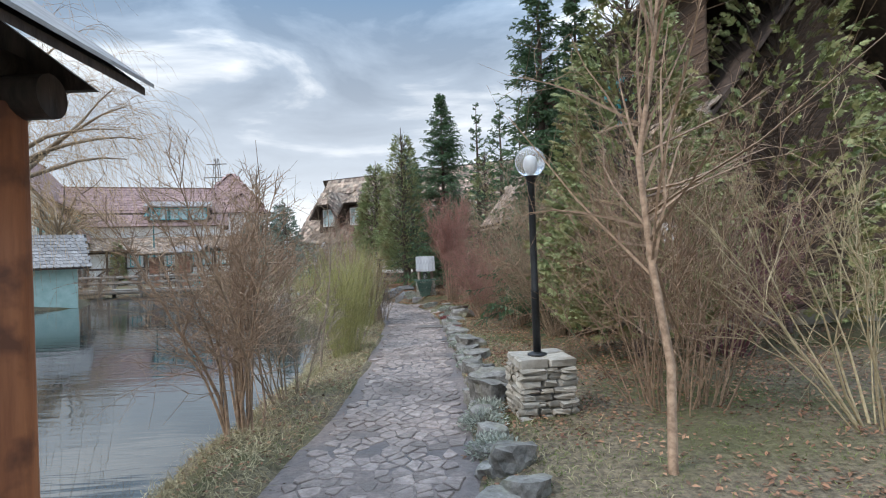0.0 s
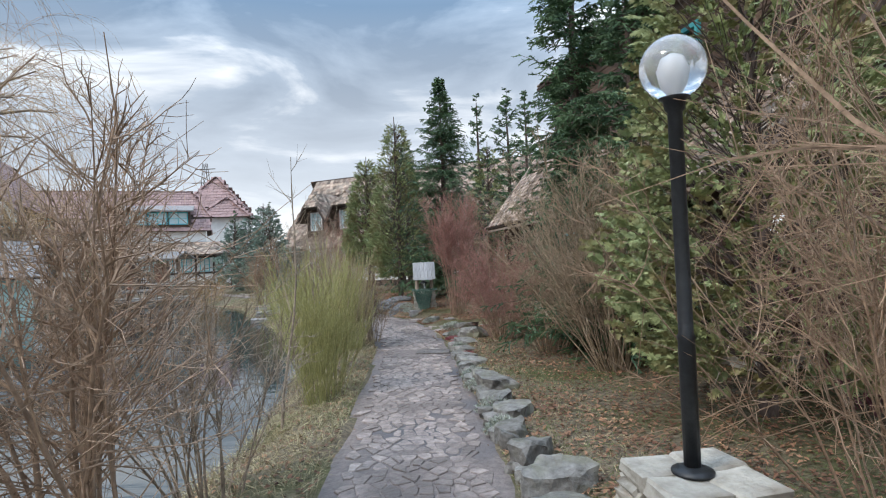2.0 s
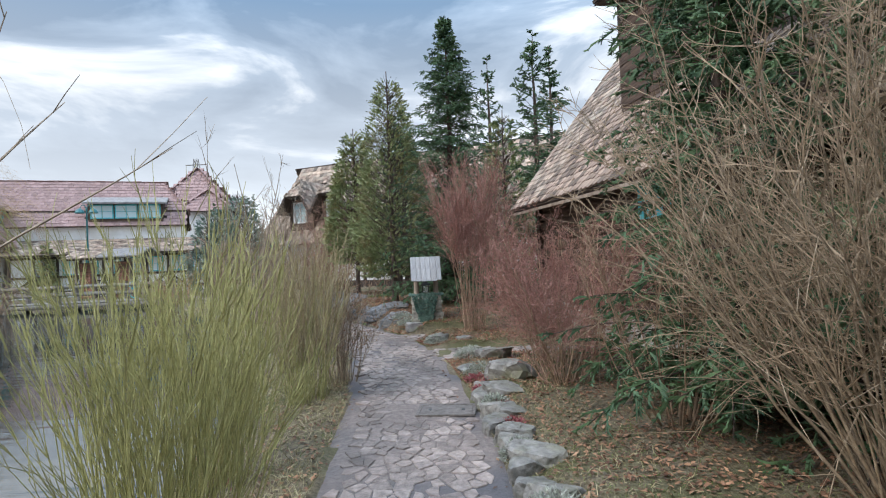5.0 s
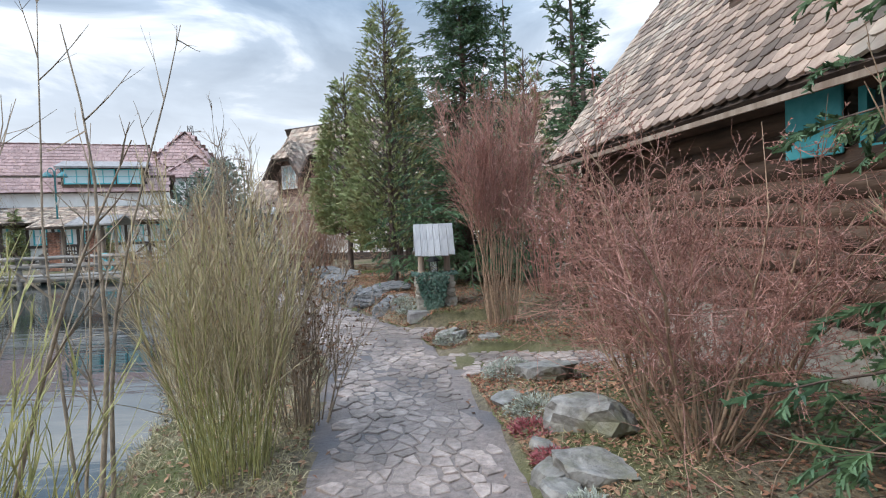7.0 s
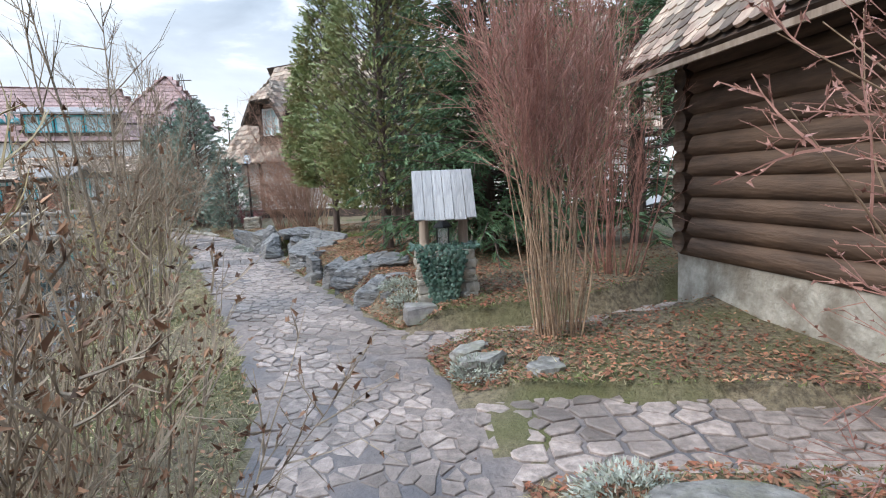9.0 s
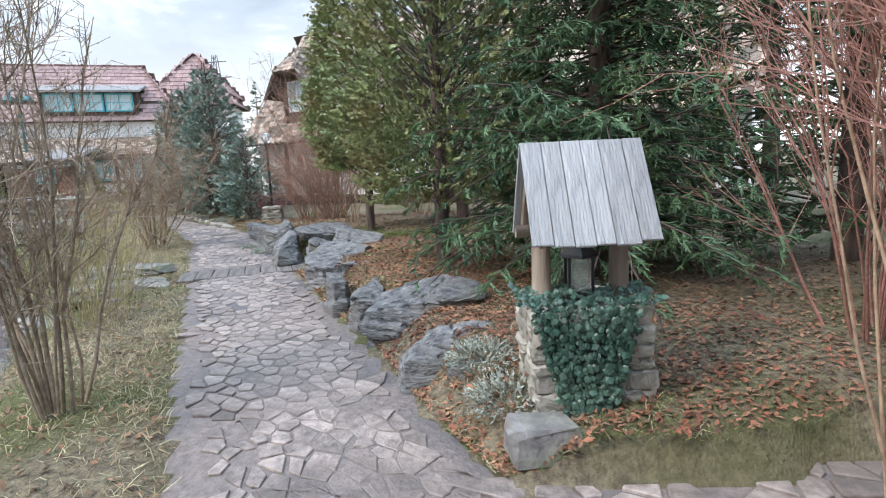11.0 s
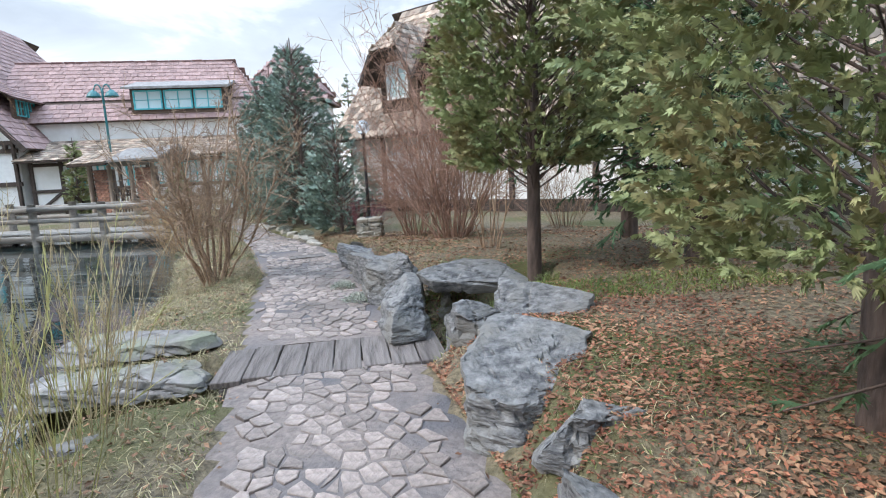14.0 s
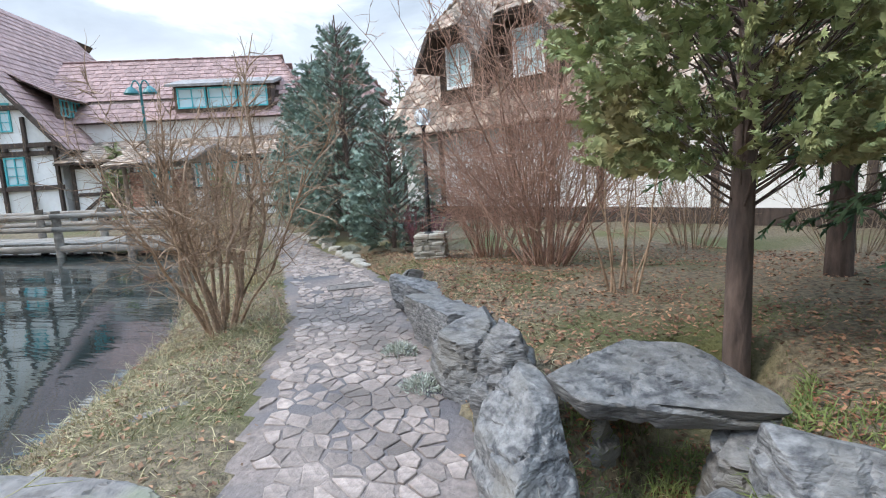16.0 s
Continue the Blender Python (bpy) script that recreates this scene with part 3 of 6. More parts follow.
shrub("osier_clump", -1.9, 13.0, 1.9, 0.3, TWIG_YELLOW, "tall olive osier clump at the water's edge", 40, 110, 7, 3, 0.0042, 0.22, 0.02, 0.08, fan=0.22, stem_mat=TWIG_GREEN)
shrub("osier_clump", -2.1, 10.9, 1.6, 0.45, TWIG_GREEN, "smaller osier clump at the water's edge", 41, 110, 5, 2, 0.004, 0.26, 0.02, 0.07, fan=0.16)
shrub("bare_bush", -3.9, 18.7, 2.9, 0.75, TWIG_GREY, "bare grey bush on the grassy pond bank", 42, 14, 24, 11, 0.014, 0.14, fan=0.65, clad=TWIG_RUSSET, leaf=0.012, leaves_per=2)
shrub("bare_bush", -7.85, 26.6, 3.1, 1.9, TWIG_BROWN, "tall bare brown bush at the pond bank", 43, 16, 30, 12, 0.022, 0.16, 0.05, 0.17, fan=0.9, tip=0.0022)
shrub("russet_bush", -4.6, 28.9, 3.8, 2.3, TWIG_RUSSET, "tall reddish-brown bare bush beside the house", 44, 60, 15, 9, 0.012, 0.3, 0.03, 0.13, fan=0.8, bare=0.15, tip=0.003)
shrub("russet_bush", -5.6, 30.3, 2.5, 1.5, TWIG_RUSSET, "reddish-brown bare bush beside the house", 45, 44, 18, 9, 0.009, 0.3, 0.03, 0.12, fan=0.8, tip=0.0024)
weeping_willow(-9.8, 10.8, 6.5, 4.6, "bare weeping willow overhanging the pond", 46, 400)
weeping_willow(-20.2, 28.6, 6.8, 2.8, "orange-brown weeping willow on the far bank", 47, 420)

# ---- buildings ----
PLASTER = mat("white_plaster", (0.76, 0.75, 0.73), (0.86, 0.85, 0.83), 3, 0.9, 0.15, 20, stain=(0.70, 0.68, 0.64), stain_scale=0.7)
TIMBER = mat("dark_timber", (0.035, 0.025, 0.02), (0.085, 0.06, 0.048), 14, 0.8, 0.5, stretch=(1, 1, 0.2))
LOG = mat("brown_log_wall", (0.06, 0.036, 0.024), (0.13, 0.08, 0.052), 10, 0.75, 0.5, stretch=(0.2, 0.2, 1.5))
TILE_RED = mat("red_roof_tiles", (0.26, 0.165, 0.152), (0.37, 0.255, 0.24), 5, 0.8, 0.2, vary=0.18)
TILE_OLD = mat("weathered_roof_tiles", (0.17, 0.112, 0.086), (0.44, 0.345, 0.265), 3.2, 0.85, 0.4, vary=0.6, stain=(0.27, 0.225, 0.18), stain_scale=2.2)
TEAL = mat("turquoise_paint", (0.05, 0.34, 0.38), (0.10, 0.48, 0.52), 6, 0.6, 0.1)


STONE_DARK = mat("dark_field_stone", (0.13, 0.12, 0.115), (0.27, 0.25, 0.235), 7, 0.85, 0.6, 20, stain=(0.20, 0.205, 0.15), stain_scale=2.5, vary=0.2)
PLANK = mat("weathered_planks", (0.085, 0.07, 0.063), (0.19, 0.162, 0.15), 5, 0.75, 0.5, 12, vary=0.15, stretch=(6, 0.5, 1))
SHINGLE = mat("silver_grey_boards", (0.27, 0.27, 0.275), (0.43, 0.43, 0.44), 4, 0.8, 0.5, 12, vary=0.16, stretch=(6, 0.9, 0.9), stain=(0.36, 0.36, 0.365), stain_scale=5)
POST_WOOD = mat("peeled_log", (0.20, 0.145, 0.105), (0.37, 0.295, 0.235), 8, 0.8, 0.4, stretch=(1, 1, 0.15))
RED_WOOD = mat("orange_brown_stained_wood", (0.20, 0.065, 0.025), (0.36, 0.135, 0.055), 9, 0.55, 0.4, stretch=(1, 1, 0.1), stain=(0.13, 0.045, 0.02), stain_scale=5)
GREY_LOG = mat("grey_weathered_log", (0.16, 0.14, 0.12), (0.33, 0.30, 0.265), 8, 0.85, 0.4, stretch=(0.2, 1, 1))
IRON = mat("black_painted_iron", (0.008, 0.009, 0.011), (0.02, 0.022, 0.024), 20, 0.45, 0.1)
TEAL_IRON = mat("teal_painted_iron", (0.015, 0.11, 0.12), (0.03, 0.18, 0.19), 12, 0.45, 0.1)
STEEL = mat("rusty_grate_steel", (0.10, 0.085, 0.075), (0.20, 0.175, 0.16), 14, 0.7, 0.4)
BRICK = mat("rough_brick", (0.20, 0.09, 0.06), (0.36, 0.19, 0.13), 9, 0.9, 0.6, vary=0.3)
WHITE_WOOD = mat("white_window_paint", (0.74, 0.74, 0.73), (0.84, 0.84, 0.83), 8, 0.5, 0.05)
TILE_EDGE = mat("roof_underlay", (0.05, 0.035, 0.028), (0.10, 0.07, 0.055), 9, 0.9, 0.2)
LEAF = mat("fallen_leaves", (0.13, 0.055, 0.03), (0.33, 0.19, 0.11), 2, 0.8, 0.0, vary=0.6)
LEAF_RED = mat("larch_litter", (0.19, 0.065, 0.036), (0.34, 0.14, 0.08), 2, 0.85, 0.0, vary=0.4)
STRAW = mat("dry_grass_blades", (0.27, 0.225, 0.12), (0.46, 0.40, 0.25), 1.5, 0.8, 0.0, vary=0.3)
GRASS = mat("winter_green_grass", (0.08, 0.12, 0.025), (0.20, 0.23, 0.07), 1.5, 0.7, 0.0, vary=0.3)
IVY = mat("ivy_leaves", (0.025, 0.065, 0.045), (0.075, 0.13, 0.095), 4, 0.4, 0.0, vary=0.35)
SAGE = mat("grey_cushion_leaves", (0.24, 0.26, 0.21), (0.42, 0.44, 0.38), 4, 0.8, 0.0, vary=0.3)
SUCCULENT = mat("red_succulents", (0.22, 0.05, 0.06), (0.36, 0.12, 0.12), 4, 0.6, 0.0, vary=0.3)
MOSS = mat("moss", (0.10, 0.12, 0.015), (0.21, 0.21, 0.04), 20, 0.95, 0.8, 60)
PALE_TEAL = mat("pale_turquoise_plaster", (0.34, 0.50, 0.46), (0.45, 0.60, 0.56), 3, 0.9, 0.15, 20)
SILVER_SHINGLE = mat("grey_shingle_roof", (0.19, 0.18, 0.175), (0.31, 0.295, 0.285), 5, 0.85, 0.3, vary=0.2)


def clear_material(name, base, rough, alpha_mix=0.0):
    m = bpy.data.materials.new(name)
    m.use_nodes = True
    b = m.node_tree.nodes["Principled BSDF"]
    b.inputs["Base Color"].default_value, b.inputs["Roughness"].default_value = (*base, 1), rough
    b.inputs["Transmission Weight"].default_value = alpha_mix
    return m


GLASS = clear_material("window_glass", (0.07, 0.10, 0.11), 0.04)
# pale base colour stands in for bright sky mirrored in the panes
SKY_TONED_GLASS = clear_material("glass_toned_as_sky_reflection", (0.48, 0.62, 0.64), 0.08)
GLOBE = clear_material("lamp_glass", (0.92, 0.93, 0.94), 0.08, 0.8)
BULB = clear_material("opal_bulb", (0.85, 0.85, 0.84), 0.3)


def rod(pile, a, b, r0, r1=None, sides=10, k=2):
    a, b = np.array(a, float), np.array(b, float)
    t = np.linspace(0, 1, k)[:, None]
    P = (a + (b - a) * t)[None]
    n0 = pile.n
    tubes(pile, P, np.linspace(r0, r1 if r1 is not None else r0, k)[None], sides)
    pile.f.append([n0 + i for i in range(sides)])
    pile.f.append([n0 + (k - 1) * sides + i for i in range(sides)][::-1])


def lathe(pile, prof, c=(0, 0, 0), sides=20):
    """A turned shape from pairs of radius and height."""
    a = np.arange(sides) * 2 * np.pi / sides
    V = np.array([[(c[0] + r * np.cos(t), c[1] + r * np.sin(t), c[2] + z) for t in a] for r, z in prof])
    K = len(prof)
    F = [[k * sides + i, k * sides + (i + 1) % sides, (k + 1) * sides + (i + 1) % sides, (k + 1) * sides + i] for k in range(K - 1) for i in range(sides)]
    pile.add(V.reshape(-1, 3), F)
    pile.f.append([pile.n - K * sides + i for i in range(sides)][::-1])
    pile.f.append([pile.n - sides + i for i in range(sides)])


# ---- boulders ----
EDGING = mat("mossy_edging_stone", (0.12, 0.112, 0.10), (0.30, 0.285, 0.262), 10, 0.85, 0.7, 22, stain=(0.17, 0.165, 0.11), stain_scale=3, vary=0.25)
def rock_mesh(name, s, seed, material=ROCK, cuts=8, sub=4, strata=0.016, rough=0.06):
    """A boulder with split faces and bedding ledges, its base at z = 0."""
    rnd = random.Random(seed)
    bm = bmesh.new()
    bmesh.ops.create_icosphere(bm, subdivisions=sub, radius=1)
    planes = []
    for _ in range(cuts):
        d = Vector((rnd.gauss(0, 1), rnd.gauss(0, 1), rnd.gauss(0, 0.4))).normalized()
        planes.append((d, rnd.uniform(0.66, 0.98)))
    planes.append((Vector((rnd.uniform(-0.2, 0.2), rnd.uniform(-0.2, 0.2), 1)).normalized(), 0.62))
    o = Vector((seed * 1.7, seed * 0.3, seed * 2.1))
    for v in bm.verts:
        c = v.co / (abs(v.co.x) ** 7 + abs(v.co.y) ** 7 + abs(v.co.z) ** 7) ** (1 / 7)
        for d, h in planes:
            k = c.dot(d) - h
            if k > 0:
                c -= d * k * 0.93
        c.z = max(c.z, -0.5)
        c.x, c.y, c.z = c.x * s[0] * 0.56, c.y * s[1] * 0.56, c.z * s[2] * 0.64
        ledge = math.sin((c.z + 0.25 * c.x + noise.noise(c * 2 + o) * 0.12) * 42)
        n3 = noise.fractal(c * 5 + o, 0.75, 2.1, 6)
        crack = abs(noise.noise(Vector((c.x * 3.5, c.y * 3.5, c.z * 9)) + o))
        n3 -= 0.9 * max(0.0, 1 - crack / 0.07)
        f = 1 + rough * n3 * 1.6 + strata * ledge * 0.5
        v.co = Vector((c.x * f, c.y * f, c.z * (1 + rough * n3)))
    lo = min(v.co.z for v in bm.verts)
    for v in bm.verts:
        v.co.z -= lo
    me = bpy.data.meshes.new(name)
    bm.to_mesh(me)
    bm.free()
    me.materials.append(material)
    return me


def boulder(x, y, size, seed, rz=0.0, tilt=0.0, sink=0.12, z=None, label="grey layered boulder edging the path", material=ROCK, name="boulder", lean=0.0, top=None, **kw):
    s = (size[0] * 0.90, size[1] * 0.88, size[2] * 0.76)
    z = ground_z(x, y) - sink if z is None else z
    me = rock_mesh(name, s, seed, material, **kw)
    if top is not None:
        # a bedded stone: from below the soil up to its top
        high = max(v.co.z for v in me.vertices)
        for v in me.vertices:
            v.co.z *= (top + 0.42) / high
        z = -0.42
    ob = new(name, me)
    ob.matrix_basis = pose(x, y, z, tilt, lean, rz)
    return tagged(ob, label, "rock", "rocks edging the path")


def split_rock(x, y, length, width, top, rz, seed, slope=(0.0, 0.0), bottom=-0.5, dip=0.25, label="grey layered boulder edging the path", material=ROCK, n=26, taper=0.10, crack=0.03):
    """A quarry-split block: steep broken sides, a sloping top and bedding cracks."""
    rnd = random.Random(seed)
    o = Vector((seed * 1.9, seed * 0.7, seed * 1.3))
    bm = bmesh.new()
    bmesh.ops.create_cube(bm, size=2)
    bmesh.ops.subdivide_edges(bm, edges=bm.edges[:], cuts=n, use_grid_fill=True)
    cuts = [(Vector((math.cos(a), math.sin(a), rnd.uniform(-0.1, 0.35))).normalized(), rnd.uniform(0.82, 1.08)) for a in (rnd.uniform(0, 6.28) for _ in range(7))]
    cuts += [(Vector((rnd.gauss(0, 0.5), rnd.gauss(0, 0.5), 1)).normalized(), rnd.uniform(0.80, 1.0)) for _ in range(3)]
    skew = rnd.uniform(-0.18, 0.18)
    high = top - bottom
    beds = [rnd.uniform(0.05, 0.14) for _ in range(14)]
    for v in bm.verts:
        p = v.co.copy()
        p /= (abs(p.x) ** 16 + abs(p.y) ** 16 + abs(p.z) ** 16) ** (1 / 16)
        for dd, h in cuts:
            k = p.dot(dd) - h
            if k > 0:
                p -= dd * k * 0.95
        up = (p.z + 1) / 2
        w = 1 + taper * (1 - up)
        q = Vector(((p.x + skew * p.y) * w * length / 2, p.y * w * width / 2, bottom + up * (high + slope[0] * p.x + slope[1] * p.y)))
        # bedding planes: each bed stands out or back a little, parted by cracks
        t = q.z + dip * q.x + 0.03 * noise.noise(q * 5 + o)
        acc, i = -0.75, 0
        while i < 13 and acc + beds[i] < t:
            acc += beds[i]
            i += 1
        edge = min(t - acc, acc + beds[i] - t)
        out = Vector((p.x, p.y, 0))
        side = min(1.0, out.length) * (0.45 if p.z > 0.93 else 1.0)
        step = (rnd_step(seed, i) - 0.5) * 0.07 - crack * max(0.0, 1 - edge / 0.016) * (0.4 + 0.9 * abs(noise.noise(q * 2.5 + o)))
        q += out.normalized() * step * side if out.length > 1e-6 else out
        joint = abs(noise.noise(Vector((q.x * 3.1, q.y * 3.1, q.z * 1.3)) + o * 2))
        n3 = noise.fractal(q * 3.2 + o, 1.0, 2.1, 4)
        q += p.normalized() * (0.018 * n3 - 0.030 * max(0.0, 1 - joint / 0.045))
        v.co = q
    me = bpy.data.meshes.new("boulder")
    bm.to_mesh(me)
    bm.free()
    me.materials.append(material)
    ob = new("boulder", me)
    ob.matrix_basis = pose(x, y, 0, 0, 0, rz)
    return tagged(ob, label, "rock", "rocks edging the path")


def rnd_step(seed, i):
    return random.Random(seed * 31 + i).random()


# the stream's mouth and the rock edging around it
split_rock(-4.22, 24.27, 1.0, 0.46, 0.28, 114, 1, (0.05, 0.03), label="long split grey boulder at the stream mouth")
split_rock(-4.42, 24.86, 0.40, 0.30, 0.52, 20, 2, dip=-0.6, label="upright pale-grey rock beside the path")
split_rock(-4.75, 25.5, 0.85, 0.55, 0.34, -58, 22, (0.03, 0.03))
boulder(-5.2, 26.4, (1.1, 0.75, 0.8), 3, -50, top=0.24)
boulder(-5.72, 27.5, (1.05, 0.75, 0.8), 4, -48, top=0.22)
boulder(-6.3, 28.6, (0.75, 0.5, 0.62), 5, -40, top=0.14)
boulder(-6.1, 29.35, (0.45, 0.4, 0.3), 6, 40, top=0.06)
split_rock(-3.58, 24.55, 1.12, 0.62, 0.38, 6, 7, (-0.03, 0.06), bottom=0.17, dip=0.15, taper=-0.25, label="broad grey capstone bridging a dark hollow")
split_rock(-3.2, 24.42, 0.4, 0.5, 0.2, 4, 8, label="grey stone propping the capstone")
split_rock(-3.95, 24.62, 0.3, 0.5, 0.2, 10, 28, label="grey stone propping the capstone")
split_rock(-2.95, 23.72, 0.80, 0.62, 0.39, 14, 9, (0.03, 0.03), dip=0.22, crack=0.045, label="layered grey block above the stream")
split_rock(-3.0, 22.72, 1.38, 0.74, 0.30, 86, 10, (0.13, 0.03), dip=0.5, label="big sloping slab of grey rock")
split_rock(-3.42, 23.48, 0.56, 0.5, 0.35, -35, 11, (0.04, 0.04), label="small upright rock in the stream mouth")
split_rock(-2.68, 21.88, 0.55, 0.32, 0.21, 28, 12, n=20, label="low flat grey rock in leaf litter")
split_rock(-2.66, 21.2, 0.78, 0.26, 0.20, 112, 13, (0.02, 0.02), n=20)
split_rock(-2.22, 20.55, 0.76, 0.38, 0.24, 104, 14, (0.04, -0.03))
split_rock(-1.56, 20.0, 0.98, 0.70, 0.34, -4, 15, (-0.03, 0.09), dip=0.12, n=32, label="large smooth grey boulder with a split face")
split_rock(-1.40, 19.22, 0.62, 0.5, 0.22, 12, 16, (0.02, 0.03), label="layered grey stone below the boulder")
boulder(-1.15, 18.95, (0.55, 0.45, 0.45), 17, 30, top=0.12)
# along the first stretch, low rough stones
rs = random.Random(5)
for i, (x, y, sx, sy, sz) in enumerate([(0.36, 2.6, .3, .3, .3), (0.42, 3.2, .36, .34, .36), (0.40, 3.75, .4, .32, .4), (0.42, 5.35, .42, .38, .46), (0.44, 5.95, .5, .4, .48), (0.40, 6.6, .36, .3, .42), (0.36, 7.15, .3, .3, .36), (0.42, 7.7, .42, .36, .36),
                                        (0.36, 8.3, .4, .34, .38), (0.38, 8.9, .46, .42, .44), (0.30, 9.5, .36, .3, .34), (0.26, 10.1, .34, .3, .3), (0.28, 10.7, .42, .32, .32), (0.22, 11.3, .36, .3, .3), (0.2, 11.9, .32, .3, .28), (0.24, 12.6, .44, .36, .3), (0.44, 13.35, .62, .46, .42),
                                        (0.1, 13.1, .26, .2, .2), (0.34, 14.5, .66, .4, .32), (-0.02, 14.1, .28, .24, .2), (-0.38, 16.5, .4, .32, .3), (-0.5, 16.85, .3, .26, .24), (0.05, 16.35, .34, .3, .2)]):
    boulder(x, y, (sx * 1.02, sy * 1.02, sz * 1.15), 40 + i, rs.uniform(-40, 40), material=EDGING, sink=0.10, sub=3, rough=0.13, label="rough grey edging stone along the path")
for i in range(30):
    y = 2.3 + i * 0.36 + rs.uniform(-.08, .08)
    boulder(float(at_y(RIGHT_EDGE, y)) + rs.uniform(.10, .17), y, (rs.uniform(.2, .3), rs.uniform(.2, .3), rs.uniform(.26, .38)), 300 + i, rs.uniform(-60, 60), material=EDGING, sink=0.09, sub=3, rough=0.13, label="small rough edging stone along the path")
# shore slabs by the plank bridge
split_rock(-6.45, 23.4, 1.3, 0.55, 0.0, 20, 70, (0.02, 0.02), -0.13, label="flat grey slab at the pond edge", material=STONE_DARK)
split_rock(-6.3, 23.12, 1.3, 0.6, -0.15, 22, 71, (0.02, 0.03), -0.36, label="low flat grey slab at the water", material=STONE_DARK)
boulder(-5.55, 21.95, (0.5, 0.36, 0.34), 72, 30, z=-0.36, label="grey stone on the pond bank", material=STONE_DARK)
boulder(-6.3, 21.6, (0.8, 0.5, 0.3), 73, 20, z=-0.5, label="grey stone at the water's edge", material=STONE_DARK)
boulder(-6.9, 23.9, (0.8, 0.5, 0.3), 74, 50, z=-0.42, label="grey stone on the pond bank", material=STONE_DARK)
boulder(-6.75, 24.6, (0.45, 0.36, 0.26), 75, 10, z=-0.3, label="grey stone on the pond bank", material=STONE_DARK)
# low kerb stones at the bend
for i in range(16):
    t = i / 15
    x, y = np.interp(t, [0, 0.3, 1], [-7.75, -8.9, -14.2]), np.interp(t, [0, 0.3, 1], [30.2, 31.6, 37.4])
    boulder(x + rs.uniform(-.06, .06), y, (0.42, 0.3, 0.26), 90 + i, rs.uniform(-70, -30), sink=0.08, sub=3, label="low kerb stone at the bend of the path", material=STONE_PALE)

# ---- plank bridge over the stream ----
deck = thing("plank_bridge", "worn grey plank deck over the stream", "bridge", pose(-4.62, 23.47, -0.155, 0, 0, 21))
for i in range(8):
    x = -0.80 + i * 0.226
    part("plank", soft_box("plank", (0.216, 0.76 + rs.uniform(-.03, .03), 0.05), PLANK, 0.006), deck, m=pose(x, rs.uniform(-.015, .015), -0.035 + rs.uniform(-.004, .004), 0, 0, rs.uniform(-.8, .8)))
part("beam", soft_box("beam", (1.7, 0.1, 0.1), PLANK, 0.01), deck, m=pose(0, -0.34, -0.14))
part("beam", soft_box("beam", (1.7, 0.1, 0.1), PLANK, 0.01), deck, m=pose(0, 0.34, -0.14))


def cover(x, y, rz, w, d):
    g = thing("inspection_cover", "flat rusty steel inspection cover set in the path", "drain cover", pose(x, y, float(level(y)) + 0.006, 0, 0, rz))
    f = Pile()
    for k in (-1, 1):
        box(f, (0, k * d / 2, 0), (w + 0.03, 0.03, 0.02))
        box(f, (k * w / 2, 0, 0), (0.03, d - 0.03, 0.018))
    part("frame", (f, STEEL), g)
    part("plate", soft_box("plate", (w - 0.035, d - 0.035, 0.014), STEEL, 0.003), g, m=pose(0, 0, -0.007))
    for k in (-1, 1):
        part("lifting_slot", (box(Pile(), (k * w * 0.3, 0, 0.008), (0.03, 0.06, 0.003)), IRON), g)


cover(-0.36, 12.3, -6, 0.55, 0.36)
cover(-7.25, 28.55, 32, 0.6, 0.32)

# ---- stone pillars with globe lamps ----
def stone_stack(parent, w, d, h, seed, material=STONE_PALE, course=0.075, name="stone", ragged=0.03):
    """Courses of split stones, each stone a part."""
    rnd = random.Random(seed)
    z = 0.0
    while z < h - 0.02:
        ch = min(rnd.uniform(course * 0.6, course * 1.4), h - z)
        for side in range(4):
            ln = (w, d)[side % 2]
            s = -ln / 2 + rnd.uniform(-ragged, 0)
            while s < ln / 2 - 0.03:
                l2 = min(rnd.uniform(0.10, 0.26), ln / 2 - s + rnd.uniform(0, ragged))
                dep = rnd.uniform(0.11, 0.17)
                a = math.radians(90 * side)
                off = ((d, w)[side % 2]) / 2 - dep / 2 + rnd.uniform(-0.012, ragged)
                cx, cy = s + l2 / 2, -off
                m = pose(cx * math.cos(a) - cy * math.sin(a), cx * math.sin(a) + cy * math.cos(a), z, 0, 0, 90 * side + rnd.uniform(-7, 7))
                part(name, soft_box(name, (l2 - 0.008, dep, ch - 0.006), material, 0.014, 0.014, rnd.randint(0, 9999)), parent, m=m)
                s += l2
        z += ch
    part("core", (box(Pile(), (0, 0, h / 2 - 0.01), (w - 0.1, d - 0.1, h - 0.02)), STONE_DARK), parent)


